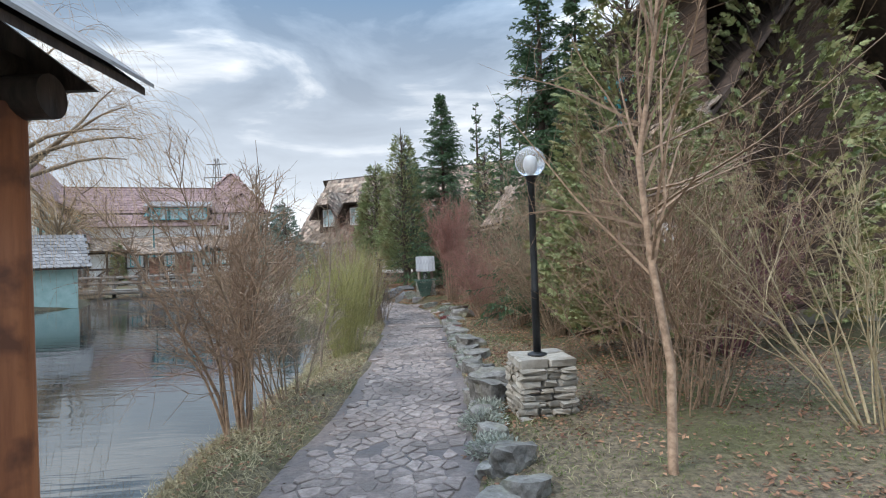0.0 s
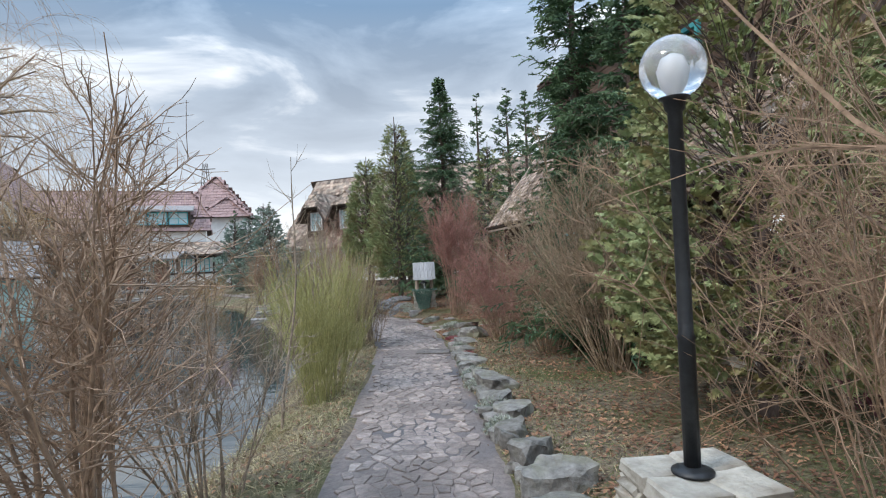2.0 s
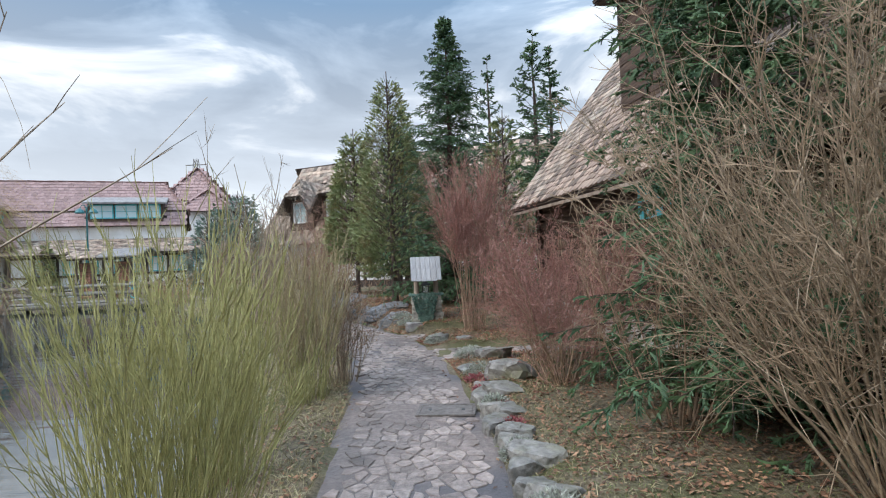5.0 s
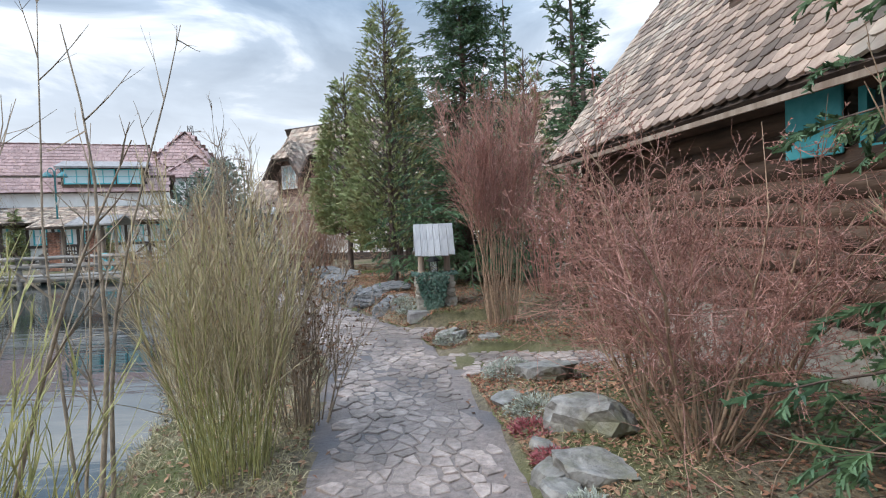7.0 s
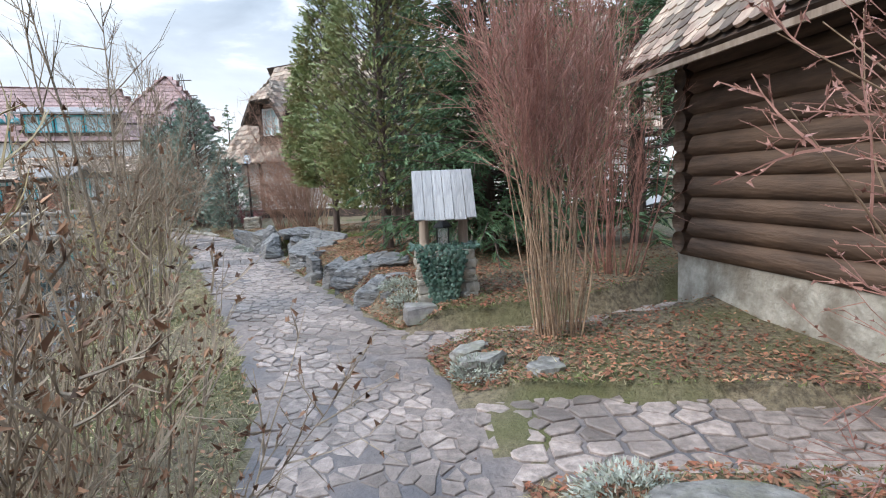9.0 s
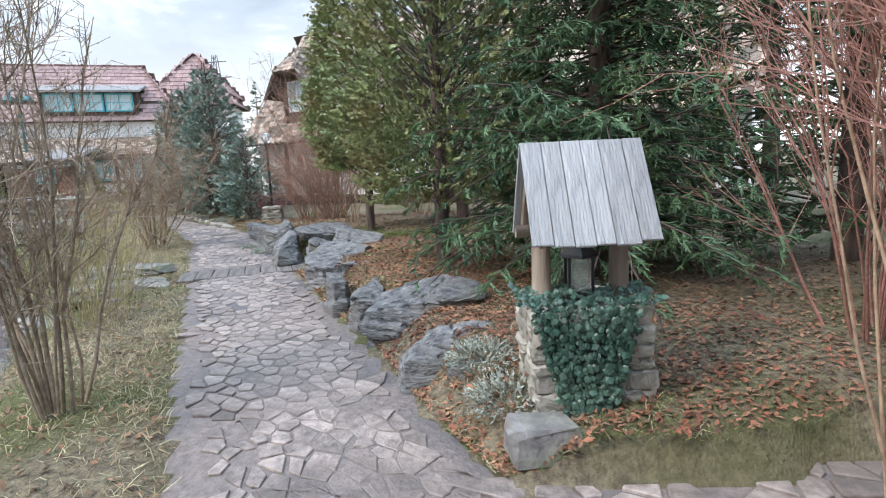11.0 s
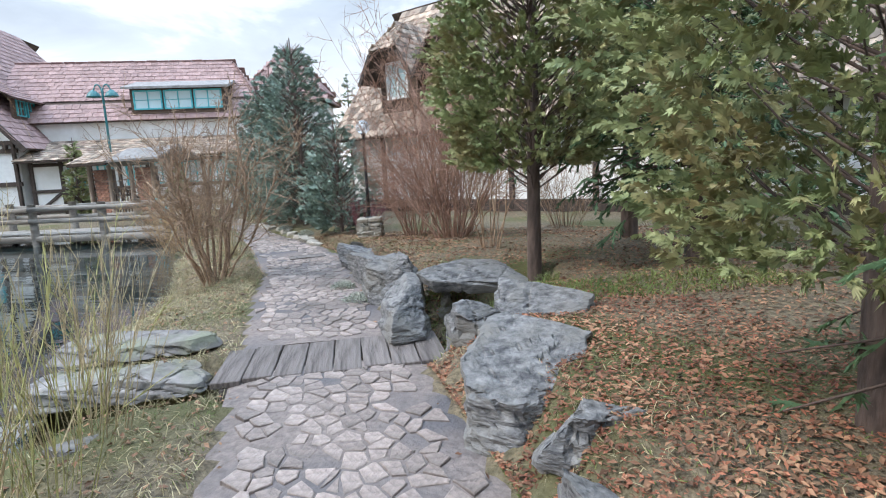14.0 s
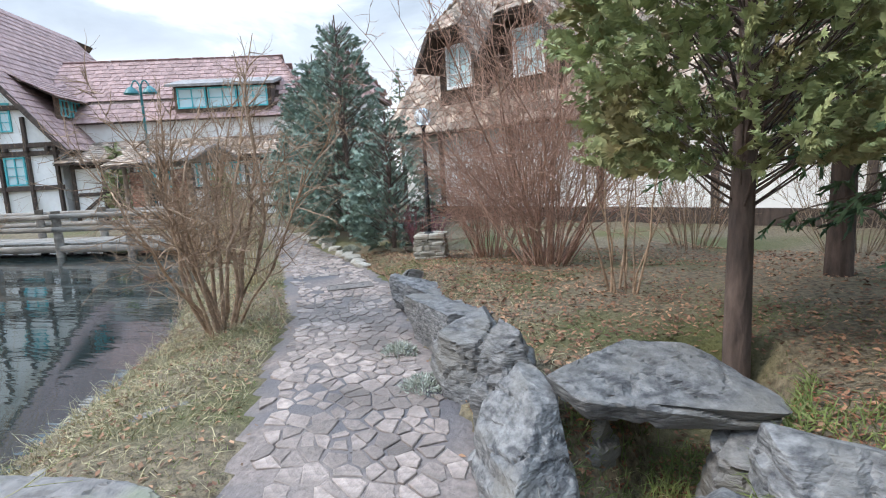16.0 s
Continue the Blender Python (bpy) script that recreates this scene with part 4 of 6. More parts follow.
def lamp_pillar(x, y, top, w, post_h, seed, label):
    z0 = ground_z(x, y) - 0.06
    p1 = thing("stone_pillar", label, "pillar", pose(x, y, z0, 0, 0, 8))
    h = top - z0 - 0.07
    stone_stack(p1, w, w, h, seed)
    for i in range(2):
        for j in range(2):
            part("capstone", soft_box("capstone", (w * 0.53, w * 0.53, 0.075), STONE_PALE, 0.015, 0.01, seed + i * 3 + j), p1, m=pose((i - .5) * w * .52, (j - .5) * w * .52, h - 0.004 + 0.003 * (i + j), 0, 0, 4 * (i - j)))
    lm = thing("globe_lamp", "black iron post lamp with a clear glass globe", "lamp", pose(x - 0.02, y, top), "globe lamps on stone pillars")
    a = Pile()
    lathe(a, [(0.085, 0.0), (0.085, 0.012), (0.06, 0.02), (0.04, 0.03)], sides=16)
    part("base_plate", (a, IRON, True), lm)
    a = Pile()
    lathe(a, [(0.034, 0.02), (0.034, 0.55), (0.038, 0.56), (0.030, 0.58), (0.030, post_h - 0.06), (0.04, post_h - 0.05), (0.045, post_h - 0.01), (0.065, post_h)], sides=14)
    part("post", (a, IRON, True), lm)
    a = Pile()
    R = 0.135
    lathe(a, [(R * math.sin(t), post_h + R * 0.93 - R * math.cos(t)) for t in np.linspace(0.42, 3.10, 15)], sides=24)
    part("globe", (a, GLOBE, True), lm, "clear glass globe")
    a = Pile()
    lathe(a, [(0.02, post_h), (0.022, post_h + 0.04), (0.04, post_h + 0.08), (0.045, post_h + 0.12), (0.03, post_h + 0.155), (0.008, post_h + 0.165)], sides=14)
    part("bulb", (a, BULB, True), lm, "white opal bulb")


lamp_pillar(0.81, 4.80, 0.58, 0.46, 1.56, 3, "squat pale stone pillar of split stones carrying a lamp")
lamp_pillar(-6.5, 30.0, 0.40, 0.44, 1.68, 9, "pale dry-stone pillar at the path edge carrying a lamp")

# ---- wishing well ----
well = thing("wishing_well", "small stone wishing well with a grey board roof", "well", pose(-0.62, 18.38, -0.10, 0, 0, 4) @ Matrix.Scale(0.94, 4))
stone_stack(well, 0.62, 0.56, 0.72, 21, STONE_PALE, 0.10)
part("foundation_block", soft_box("foundation_block", (0.36, 0.24, 0.2), STONE_DARK, 0.03, 0.02), well, m=pose(-0.32, -0.42, -0.02, 0, 0, 8))
for sx in (-0.22, 0.22):
    a = Pile()
    rod(a, (sx, 0.0, 0.70), (sx, 0.0, 1.16), 0.058, 0.05, 12, 4)
    part("post", (a, POST_WOOD, True), well)
a = Pile()
rod(a, (-0.36, 0.0, 1.11), (0.36, 0.0, 1.11), 0.035, 0.035, 10, 3)
part("crossbeam", (a, POST_WOOD, True), well)
for sgn in (-1, 1):
    ang = 58
    x = -0.33
    for i in range(6):
        w = rs.uniform(0.10, 0.13)
        if i == 5:
            w = 0.335 - x
        L = 0.62 + rs.uniform(-.015, .015)
        # boards lie on the slope from the ridge down
        m = Matrix.Translation((x + w / 2, 0.0, 1.585)) @ Matrix.Rotation(radians(180 if sgn > 0 else 0), 4, "Z") @ Matrix.Rotation(radians(ang), 4, "X") @ Matrix.Translation((0, -L / 2, 0.0 + rs.uniform(0, .004)))
        part("roof_board", soft_box("roof_board", (w - 0.004, L, 0.02), SHINGLE, 0.004), well, "silver-grey weathered roof board", m)
        x += w
for sx in (-0.27, 0.27):
    a = Pile()
    for sgn in (-1, 1):
        rod(a, (sx, sgn * 0.30, 1.06), (sx, 0.0, 1.555), 0.018, 0.018, 6)
    part("rafter", (a, POST_WOOD), well)
lantern = thing("lantern", "dark metal lantern with glass hanging inside the well", "lantern", pose(-0.63, 18.36, 0.575))
a = Pile()
for sx in (-1, 1):
    for sy in (-1, 1):
        box(a, (sx * 0.06, sy * 0.06, 0.13), (0.014, 0.014, 0.2))
box(a, (0, 0, 0.02), (0.15, 0.15, 0.03))
part("cage", (a, IRON), lantern)
a = Pile()
lathe(a, [(0.105, 0.225), (0.10, 0.24), (0.04, 0.30), (0.015, 0.32), (0.015, 0.40)], sides=4)
part("roof", (a, IRON), lantern)
part("glass", (box(Pile(), (0, 0, 0.13), (0.105, 0.105, 0.18)), GLOBE), lantern)

# ---- roofs and windows ----
def tile_mesh(name, w, h, t, material, rnd_end=0.0):
    """One roof tile, lying on its back: x across, y up the slope from its lower end."""
    c = w * 0.5
    e = rnd_end * w
    v = [(-c, e, 0), (-c * 0.55, 0.25 * e, 0), (0, 0, 0), (c * 0.55, 0.25 * e, 0), (c, e, 0), (c, h, 0), (-c, h, 0)]
    top = [(x, y, t) for x, y, _ in v]
    n = len(v)
    return Pile().add(v + top, [list(range(n))[::-1], list(range(n, 2 * n))] + [[i, (i + 1) % n, n + (i + 1) % n, n + i] for i in range(n)])


def tiled_slope(parent, a, b, rise, tw, th, material, seed, name="roof_slope", cut=None, lift=0.035, singles=None, jitter=0.008, trim=0.0, trim_r=None):
    """Tiles in broken courses on a slope whose lower edge runs from a to b and that climbs along rise. trim narrows it at the top, for a hip.
    singles picks the tiles that become parts of their own."""
    rnd = random.Random(seed)
    trim_r = trim if trim_r is None else trim_r
    a, b, rise = Vector(a), Vector(b), Vector(rise)
    u = (b - a).normalized()
    L, H = (b - a).length, rise.length
    vdir = rise.normalized()
    nrm = u.cross(vdir).normalized()
    if nrm.z < 0:
        nrm = -nrm
    # deck under the tiles
    base = Pile()
    c = [a, b, b + rise - u * trim_r, a + rise + u * trim]
    dn = nrm * 0.06
    base.add([p - dn for p in c] + [p - nrm * 0.008 for p in c], BOX_F)
    part(name, (base, TILE_EDGE), parent, "dark boarded roof deck")
    one = None
    joined = Pile()
    tm = tile_mesh("roof_tile", tw * 0.95, th * 1.3, 0.028, material, 0.03 if material is TILE_RED else 0.28)
    tv = np.concatenate(tm.v)
    rows = int(H / th)
    for r in range(rows):
        s0 = trim * (r * th / H)
        s1 = L - trim_r * (r * th / H)
        x = s0 + (tw / 2 if r % 2 else 0)
        while x < s1 + 0.01:
            xx = min(max(x, s0 + tw * 0.3), s1 - tw * 0.3)
            p = a + u * xx + vdir * (r * th + rnd.uniform(-jitter, jitter)) + nrm * (lift * 0.25 + rnd.uniform(0, 0.006))
            if cut is None or not cut(xx, r * th):
                R = Matrix((u, vdir, nrm)).transposed().to_4x4()
                m = Matrix.Translation(p) @ R @ Matrix.Rotation(radians(-4.2 + rnd.uniform(-.9, .9)), 4, "X") @ Matrix.Translation((0, 0, lift * 0.55)) @ Matrix.Rotation(radians(rnd.uniform(-1.6, 1.6)), 4, "Z")
                if singles and singles(xx, r * th):
                    one = one or tm.mesh("roof_tile", material)
                    part("roof_tile", one, parent, m=m)
                else:
                    M = np.array(m)
                    joined.add(tv @ M[:3, :3].T + M[:3, 3], [])
                    off = joined.n - len(tv)
                    joined.f.extend([[i + off for i in q] for q in tm.f])
            x += tw
    if joined.n:
        tagged(part("roof_tiling", (joined, material), parent), kind="stuff")


def window(parent, m, w, h, cols=2, rows=2, frame_mat=WHITE_WOOD, shutters=None, label="", depth=0.05, bar=0.045, glass=GLASS):
    """A window in a wall: local x along the wall, -y outwards, origin at its centre."""
    wi = part("window", (box(Pile(), (0, 0.03, 0), (w - 0.02, 0.012, h - 0.02)), glass), parent, label or "dark glass pane", m)
    f = Pile()
    for s in (-1, 1):
        box(f, (s * (w / 2), 0, 0), (bar * 1.5, depth * 2, h + bar * 1.5))
        box(f, (0, 0, s * (h / 2)), (w - bar * 1.5, depth * 2, bar * 1.5))
    part("frame", (f, frame_mat), wi)
    for i in range(1, cols):
        part("mullion", (box(Pile(), (-w / 2 + w * i / cols, 0.0, 0), (bar, depth, h - bar)), frame_mat), wi)
    for i in range(1, rows):
        part("glazing_bar", (box(Pile(), (0, 0.006, -h / 2 + h * i / rows), (w - bar, depth * 0.7, bar * 0.6)), frame_mat), wi)
    if shutters:
        for s in (-1, 1):
            sh_ = Pile()
            box(sh_, (s * (w / 2 + w * 0.27), -0.03, 0), (w * 0.48, 0.03, h))
            for k in range(3):
                box(sh_, (s * (w / 2 + w * 0.27), -0.05, -h * 0.38 + k * h * 0.38), (w * 0.44, 0.02, 0.05))
            part("shutter", (sh_, shutters), wi, "turquoise board shutter")
    return wi


def beam(parent, a, b, w, d, material=TIMBER, name="timber"):
    """A squared timber between two places."""
    a, b = Vector(a), Vector(b)
    t = (b - a)
    m = Matrix.Translation((a + b) / 2) @ t.to_track_quat("X", "Z").to_matrix().to_4x4()
    return part(name, soft_box(name, (t.length, d, w), material, 0.012), parent, m=m @ Matrix.Translation((0, 0, -w / 2)))


def plain_wall(parent, c, s, material=PLASTER, name="wall", label=""):
    return part(name, (box(Pile(), c, s), material), parent, label)


def gable_wall(parent, x, y0, y1, z0, z1, top, thick, material, name="gable_wall"):
    """A wall across the house at x, with a pointed top."""
    ym = (y0 + y1) / 2
    v = [(x + dx, y, z) for dx in (-thick / 2, thick / 2) for y, z in ((y0, z0), (y1, z0), (y1, z1), (ym, top), (y0, z1))]
    return part(name, (Pile().add(v, [[4, 3, 2, 1, 0], [5, 6, 7, 8, 9]] + [[i, (i + 1) % 5, 5 + (i + 1) % 5, 5 + i] for i in range(5)]), material), parent)


# the log house beside the path: its front faces the path
HD = thing("log_house", "dark brown log house with weathered tile roof and turquoise window", "house", pose(3.42, 9.0, 0.0, 0, 0, 99.3))
# local x runs along the path, -y is into the house, +y towards the path
part("foundation", (box(Pile(), (4.6, -2.0, 0.1), (9.7, 4.1, 0.75)), STONE_PALE), HD, "pale rubble stone plinth")
for i in range(10):
    z = 0.52 + i * 0.2
    a = Pile()
    spans = [(-0.1, 9.4)] if not (1.78 < z < 2.3) else [(-0.1, 3.5), (4.8, 9.4)]
    for s0, s1 in spans:
        rod(a, (s0, 0.0, z), (s1, 0.0, z), 0.115, 0.115, 12, 3)
    part("log", (a, LOG, True), HD)
    a = Pile()
    rod(a, (9.3, 0.15, z + 0.05), (9.3, -4.0, z + 0.05), 0.11, 0.11, 10, 3)
    part("log", (a, LOG, True), HD)
window(HD, pose(4.15, 0.03, 2.03, 0, 0, 180), 1.1, 0.5, 3, 2, TEAL, None, "dark window with turquoise frame")
part("shutter", soft_box("shutter", (0.5, 0.03, 0.52), TEAL, 0.006), HD, "open turquoise board shutter", pose(5.05, 0.16, 1.77, 0, 0, 4))
tiled_slope(HD, (9.75, 0.55, 2.28), (-1.2, 0.55, 2.28), (0, -3.2, 4.05), 0.165, 0.15, TILE_OLD, 3, jitter=0.016, cut=lambda x, s: (3.0 < x) and 1.55 < s < 4.3, singles=lambda x, s: 1.6 < x < 5.2 and s < 1.9)
tiled_slope(HD, (-1.2, -5.9, 2.28), (9.75, -5.9, 2.28), (0, 3.2, 4.05), 0.4, 0.4, TILE_OLD, 4)
gable_wall(HD, 9.3, -4.9, -0.1, 2.4, 2.6, 5.6, 0.1, LOG)
gable_wall(HD, -0.6, -4.9, -0.1, 0.4, 2.6, 5.6, 0.1, LOG)
part("eave_board", (box(Pile(), (4.28, 0.57, 2.2), (10.9, 0.03, 0.05)), POST_WOOD), HD, "pale eave board")
# boarded dormer with a turquoise window
for i in range(11):
    part("dormer_board", soft_box("dormer_board", (7.7, 0.04, 0.165), LOG, 0.006), HD, m=pose(2.9, -0.46 + 0.004 * (i % 2), 3.52 + i * 0.17))
window(HD, pose(1.7, -0.42, 4.3, 0, 0, 180), 1.0, 0.8, 2, 2, TEAL, None, "dormer window with turquoise frame")
part("dormer_side", (box(Pile(), (6.72, -1.7, 4.4), (0.06, 2.5, 1.9)), LOG), HD)
part("dormer_roof", (box(Pile(), (2.7, -1.5, 5.47), (8.3, 2.8, 0.1)), TILE_EDGE), HD, "dark overhanging dormer roof")
tiled_slope(HD, (6.85, -0.06, 5.5), (-1.4, -0.06, 5.5), (0, -2.85, 0.9), 0.3, 0.3, TILE_OLD, 6)

# the timbered house across the pond's end (facing the path, with two gabled dormers)
HC = thing("tiled_house", "white house with weathered tile roof and two gabled dormers", "house", pose(-9.1, 37.2, 0.0, 0, 0, -27.0))
plain_wall(HC, (8.1, 0.1, 1.35), (17.2, 0.2, 2.4))
plain_wall(HC, (8.1, -0.02, 0.12), (17.25, 0.1, 0.5), TIMBER, "plinth", "dark plinth")
plain_wall(HC, (8.1, 5.9, 1.35), (17.2, 0.2, 2.4))
gable_wall(HC, -0.4, 0.1, 5.9, 0.0, 2.6, 6.3, 0.2, PLASTER)
gable_wall(HC, 16.6, 0.1, 5.9, 0.0, 2.6, 6.3, 0.2, PLASTER)
for k in range(7):
    beam(HC, (1.0 + k * 2.4, -0.03, 0.1), (1.0 + k * 2.4, -0.03, 2.5), 0.14, 0.1)
DORMS = (1.85, 4.05)
tiled_slope(HC, (-1.0, -0.5, 2.35), (17.2, -0.5, 2.35), (0, 3.5, 4.75), 0.26, 0.27, TILE_OLD, 8, cut=lambda x, s: any(abs(x - 1.0 - d) < 0.85 and 1.1 < s < 4.2 for d in DORMS), trim=0.7)
tiled_slope(HC, (-1.0, 6.5, 2.35), (17.2, 6.5, 2.35), (0, -3.5, 4.75), 0.5, 0.5, TILE_OLD, 9)
for d in DORMS:
    plain_wall(HC, (d, 0.05, 3.62), (1.55, 0.12, 1.3), LOG, "dormer_wall", "dark boarded dormer front")
    for s in (-1, 1):
        plain_wall(HC, (d + s * 0.78, 0.95, 3.7), (0.08, 1.75, 1.1), LOG, "dormer_cheek")
        lo, mid_x, mid_z = d + s * 1.08, d + s * 0.54, 4.875
        seed_ = 30 + int(d * 10)
        half = (-s * 0.54, 0, 0.875)
        if s > 0:
            tiled_slope(HC, (lo, -0.62, 4.0), (lo, 2.6, 4.0), half, 0.2, 0.2, TILE_OLD, seed_, name="dormer_roof")
            tiled_slope(HC, (mid_x, -0.62, mid_z), (mid_x, 2.6, mid_z), half, 0.2, 0.2, TILE_OLD, seed_ + 2, name="dormer_roof", trim=0.75, trim_r=0.0)
        else:
            tiled_slope(HC, (lo, 2.6, 4.0), (lo, -0.62, 4.0), half, 0.2, 0.2, TILE_OLD, seed_ + 1, name="dormer_roof")
            tiled_slope(HC, (mid_x, 2.6, mid_z), (mid_x, -0.62, mid_z), half, 0.2, 0.2, TILE_OLD, seed_ + 3, name="dormer_roof", trim=0.0, trim_r=0.75)
        beam(HC, (d + s * 1.10, -0.66, 3.93), (d + s * 0.56, -0.66, 4.80), 0.14, 0.05, TIMBER, "bargeboard")
    tiled_slope(HC, (d - 0.56, -0.68, 4.86), (d + 0.56, -0.68, 4.86), (0, 0.8, 0.875), 0.2, 0.2, TILE_OLD, 60 + int(d * 10), name="dormer_hip", trim=0.54)
    v = [(d + sx * 0.8, y, 4.25) for y in (0.02, 0.1) for sx in (-1, 1)] + [(d + sx * 0.44, y, 4.83) for y in (0.02, 0.1) for sx in (-1, 1)]
    part("dormer_gable", (Pile().add(v, [[0, 1, 5, 4], [3, 2, 6, 7], [0, 4, 6, 2], [1, 3, 7, 5], [4, 5, 7, 6], [0, 2, 3, 1]]), LOG), HC, "dark boarded dormer gable")
    plain_wall(HC, (d, -0.30, 4.83), (1.0, 0.66, 0.04), TIMBER, "soffit")
    window(HC, pose(d, -0.06, 4.05), 0.82, 1.05, 2, 3, WHITE_WOOD, None, "white casement window, panes toned as sky reflection", glass=SKY_TONED_GLASS)

# the long red-roofed house
HA = thing("red_roofed_house", "long white house with red tile roof and turquoise dormer", "house", pose(-29.0, 42.45, 0.0, 0, 0, 21.7))
plain_wall(HA, (5.6, 0.1, 2.3), (11.2, 0.2, 4.8))
plain_wall(HA, (5.6, 6.3, 2.3), (11.2, 0.2, 4.8))
gable_wall(HA, 11.15, 0.1, 6.3, 0.0, 4.6, 5.9, 0.2, PLASTER)
tiled_slope(HA, (-1.0, -0.35, 4.45), (11.6, -0.35, 4.45), (0, 1.17, 1.15), 0.36, 0.33, TILE_RED, 10, jitter=0.003, cut=lambda x, s: 6.4 < x < 11.3 and 0.4 < s)
tiled_slope(HA, (-1.0, 0.82, 5.6), (11.6, 0.82, 5.6), (0, 2.38, 2.35), 0.36, 0.33, TILE_RED, 19, jitter=0.003, trim=0.0, trim_r=1.5, cut=lambda x, s: 6.4 < x < 11.3 and s < 0.96)
tiled_slope(HA, (11.6, 6.75, 4.45), (-1.0, 6.75, 4.45), (0, -1.17, 1.15), 0.6, 0.55, TILE_RED, 11)
tiled_slope(HA, (11.6, 5.58, 5.6), (-1.0, 5.58, 5.6), (0, -2.38, 2.35), 0.6, 0.55, TILE_RED, 20, trim=1.5, trim_r=0.0)
tiled_slope(HA, (11.64, 0.8, 5.58), (11.64, 5.6, 5.58), (-1.5, 0, 2.36), 0.36, 0.33, TILE_RED, 12, trim=2.38, trim_r=2.38, name="hip")
plain_wall(HA, (7.85, -0.05, 5.45), (4.5, 0.1, 1.4), LOG, "dormer_wall", "dark boarded dormer front")
part("dormer_roof", (Pile().add([(5.3, -0.5, 5.98), (10.4, -0.5, 5.98), (10.4, 2.6, 6.75), (5.3, 2.6, 6.75), (5.3, -0.5, 6.1), (10.4, -0.5, 6.1), (10.4, 2.6, 6.87), (5.3, 2.6, 6.87)], BOX_F), SILVER_SHINGLE), HA, "pale grey dormer roof")
for i, x in enumerate((6.4, 7.85, 9.3)):
    window(HA, pose(x, -0.14, 5.47), 1.3, 0.9, 2, 2, TEAL, None, "turquoise-framed window, panes toned as sky reflection", glass=SKY_TONED_GLASS)
for s in (5.6, 10.1):
    plain_wall(HA, (s, 0.9, 5.5), (0.1, 1.9, 1.2), TILE_EDGE, "dormer_cheek")

# the half-timbered house: its gable faces the pond
HB = thing("half_timbered_house", "white half-timbered house with steep red tile roof", "house", pose(-26.6, 40.4, 0.0, 0, 0, 111.7))
# local x runs back from the gable, +y to the gable's far side
plain_wall(HB, (7.0, 0.1, 1.6), (14.0, 0.2, 3.7), name="side_wall")
plain_wall(HB, (7.0, 12.3, 1.6), (14.0, 0.2, 3.7), name="side_wall")
gable_wall(HB, 0.1, 0.0, 12.4, -0.2, 3.5, 11.0, 0.2, PLASTER)
tiled_slope(HB, (17.0, -0.5, 3.1), (-0.5, -0.5, 3.1), (0, 6.7, 8.2), 0.4, 0.42, TILE_RED, 14, jitter=0.003, trim=2.6, trim_r=0.0)
tiled_slope(HB, (-0.5, 12.9, 3.1), (17.0, 12.9, 3.1), (0, -6.7, 8.2), 0.6, 0.6, TILE_RED, 15)
beam(HB, (-0.52, -0.55, 3.0), (-0.52, 6.2, 11.25), 0.22, 0.08, TIMBER, "bargeboard")
for z in (0.25, 1.55, 3.05, 3.4, 5.0):
    beam(HB, (-0.06, max(0.0, (z - 3.5) * 0.85), z), (-0.06, 12.0, z), 0.2, 0.14)
for k in range(7):
    y = 0.15 + k * 1.15
    beam(HB, (-0.065, y, 0.2), (-0.065, y, 3.5 + max(0, y * 1.15 - 0.4)), 0.2, 0.13)
for i in range(9):
    part("joist_end", soft_box("joist_end", (0.22, 0.16, 0.18), TIMBER, 0.02), HB, m=pose(-0.2, 0.4 + i * 0.85, 3.12))
for y, z in ((1.9, 2.3), (3.75, 2.3), (2.2, 4.6), (4.3, 4.6), (5.5, 2.3)):
    window(HB, pose(-0.03, y, z, 0, 0, -90), 0.8, 1.15, 2, 3, TEAL, None, "turquoise-framed window, panes toned as sky reflection", glass=SKY_TONED_GLASS)
# its side dormer
plain_wall(HB, (2.6, 0.75, 5.15), (2.2, 0.1, 1.1), LOG, "dormer_wall", "dark boarded dormer front")
for x in (2.15, 3.05):
    window(HB, pose(x, 0.68, 5.18), 0.66, 0.72, 2, 2, TEAL, None, "window with turquoise frame", glass=SKY_TONED_GLASS)
tiled_slope(HB, (4.1, 0.25, 5.5), (1.1, 0.25, 5.5), (0, 3.2, 1.75), 0.4, 0.4, TILE_RED, 17, name="dormer_roof")

# the low timbered wing in front of the red-roofed house
HW = thing("timbered_wing", "low half-timbered wing with tile lean-to roof and turquoise windows", "house", pose(-26.4, 40.6, 0.0, 0, 0, 21.7))
plain_wall(HW, (5.7, 0.1, 1.25), (11.4, 0.2, 2.9))
tiled_slope(HW, (-0.3, -0.7, 2.5), (11.8, -0.7, 2.5), (0, 3.3, 1.1), 0.34, 0.32, TILE_OLD, 18)
for z in (0.2, 1.15, 2.35):
    beam(HW, (0, -0.03, z), (11.4, -0.03, z), 0.15, 0.1)
for k in range(10):
    beam(HW, (0.1 + k * 1.24, -0.035, -0.1), (0.1 + k * 1.24, -0.035, 2.5), 0.15, 0.1)
for k in range(0, 9, 2):
    x = 0.1 + k * 1.24
    beam(HW, (x + 0.1, -0.04, 0.25), (x + 1.2, -0.04, 1.1), 0.13, 0.08)
    beam(HW, (x + 2.38, -0.04, 0.25), (x + 1.28, -0.04, 1.1), 0.13, 0.08)
for k in range(1, 9):
    window(HW, pose(0.72 + k * 1.24, -0.02, 1.75), 0.62, 0.95, 2, 2, TEAL, None, "window with turquoise frame")

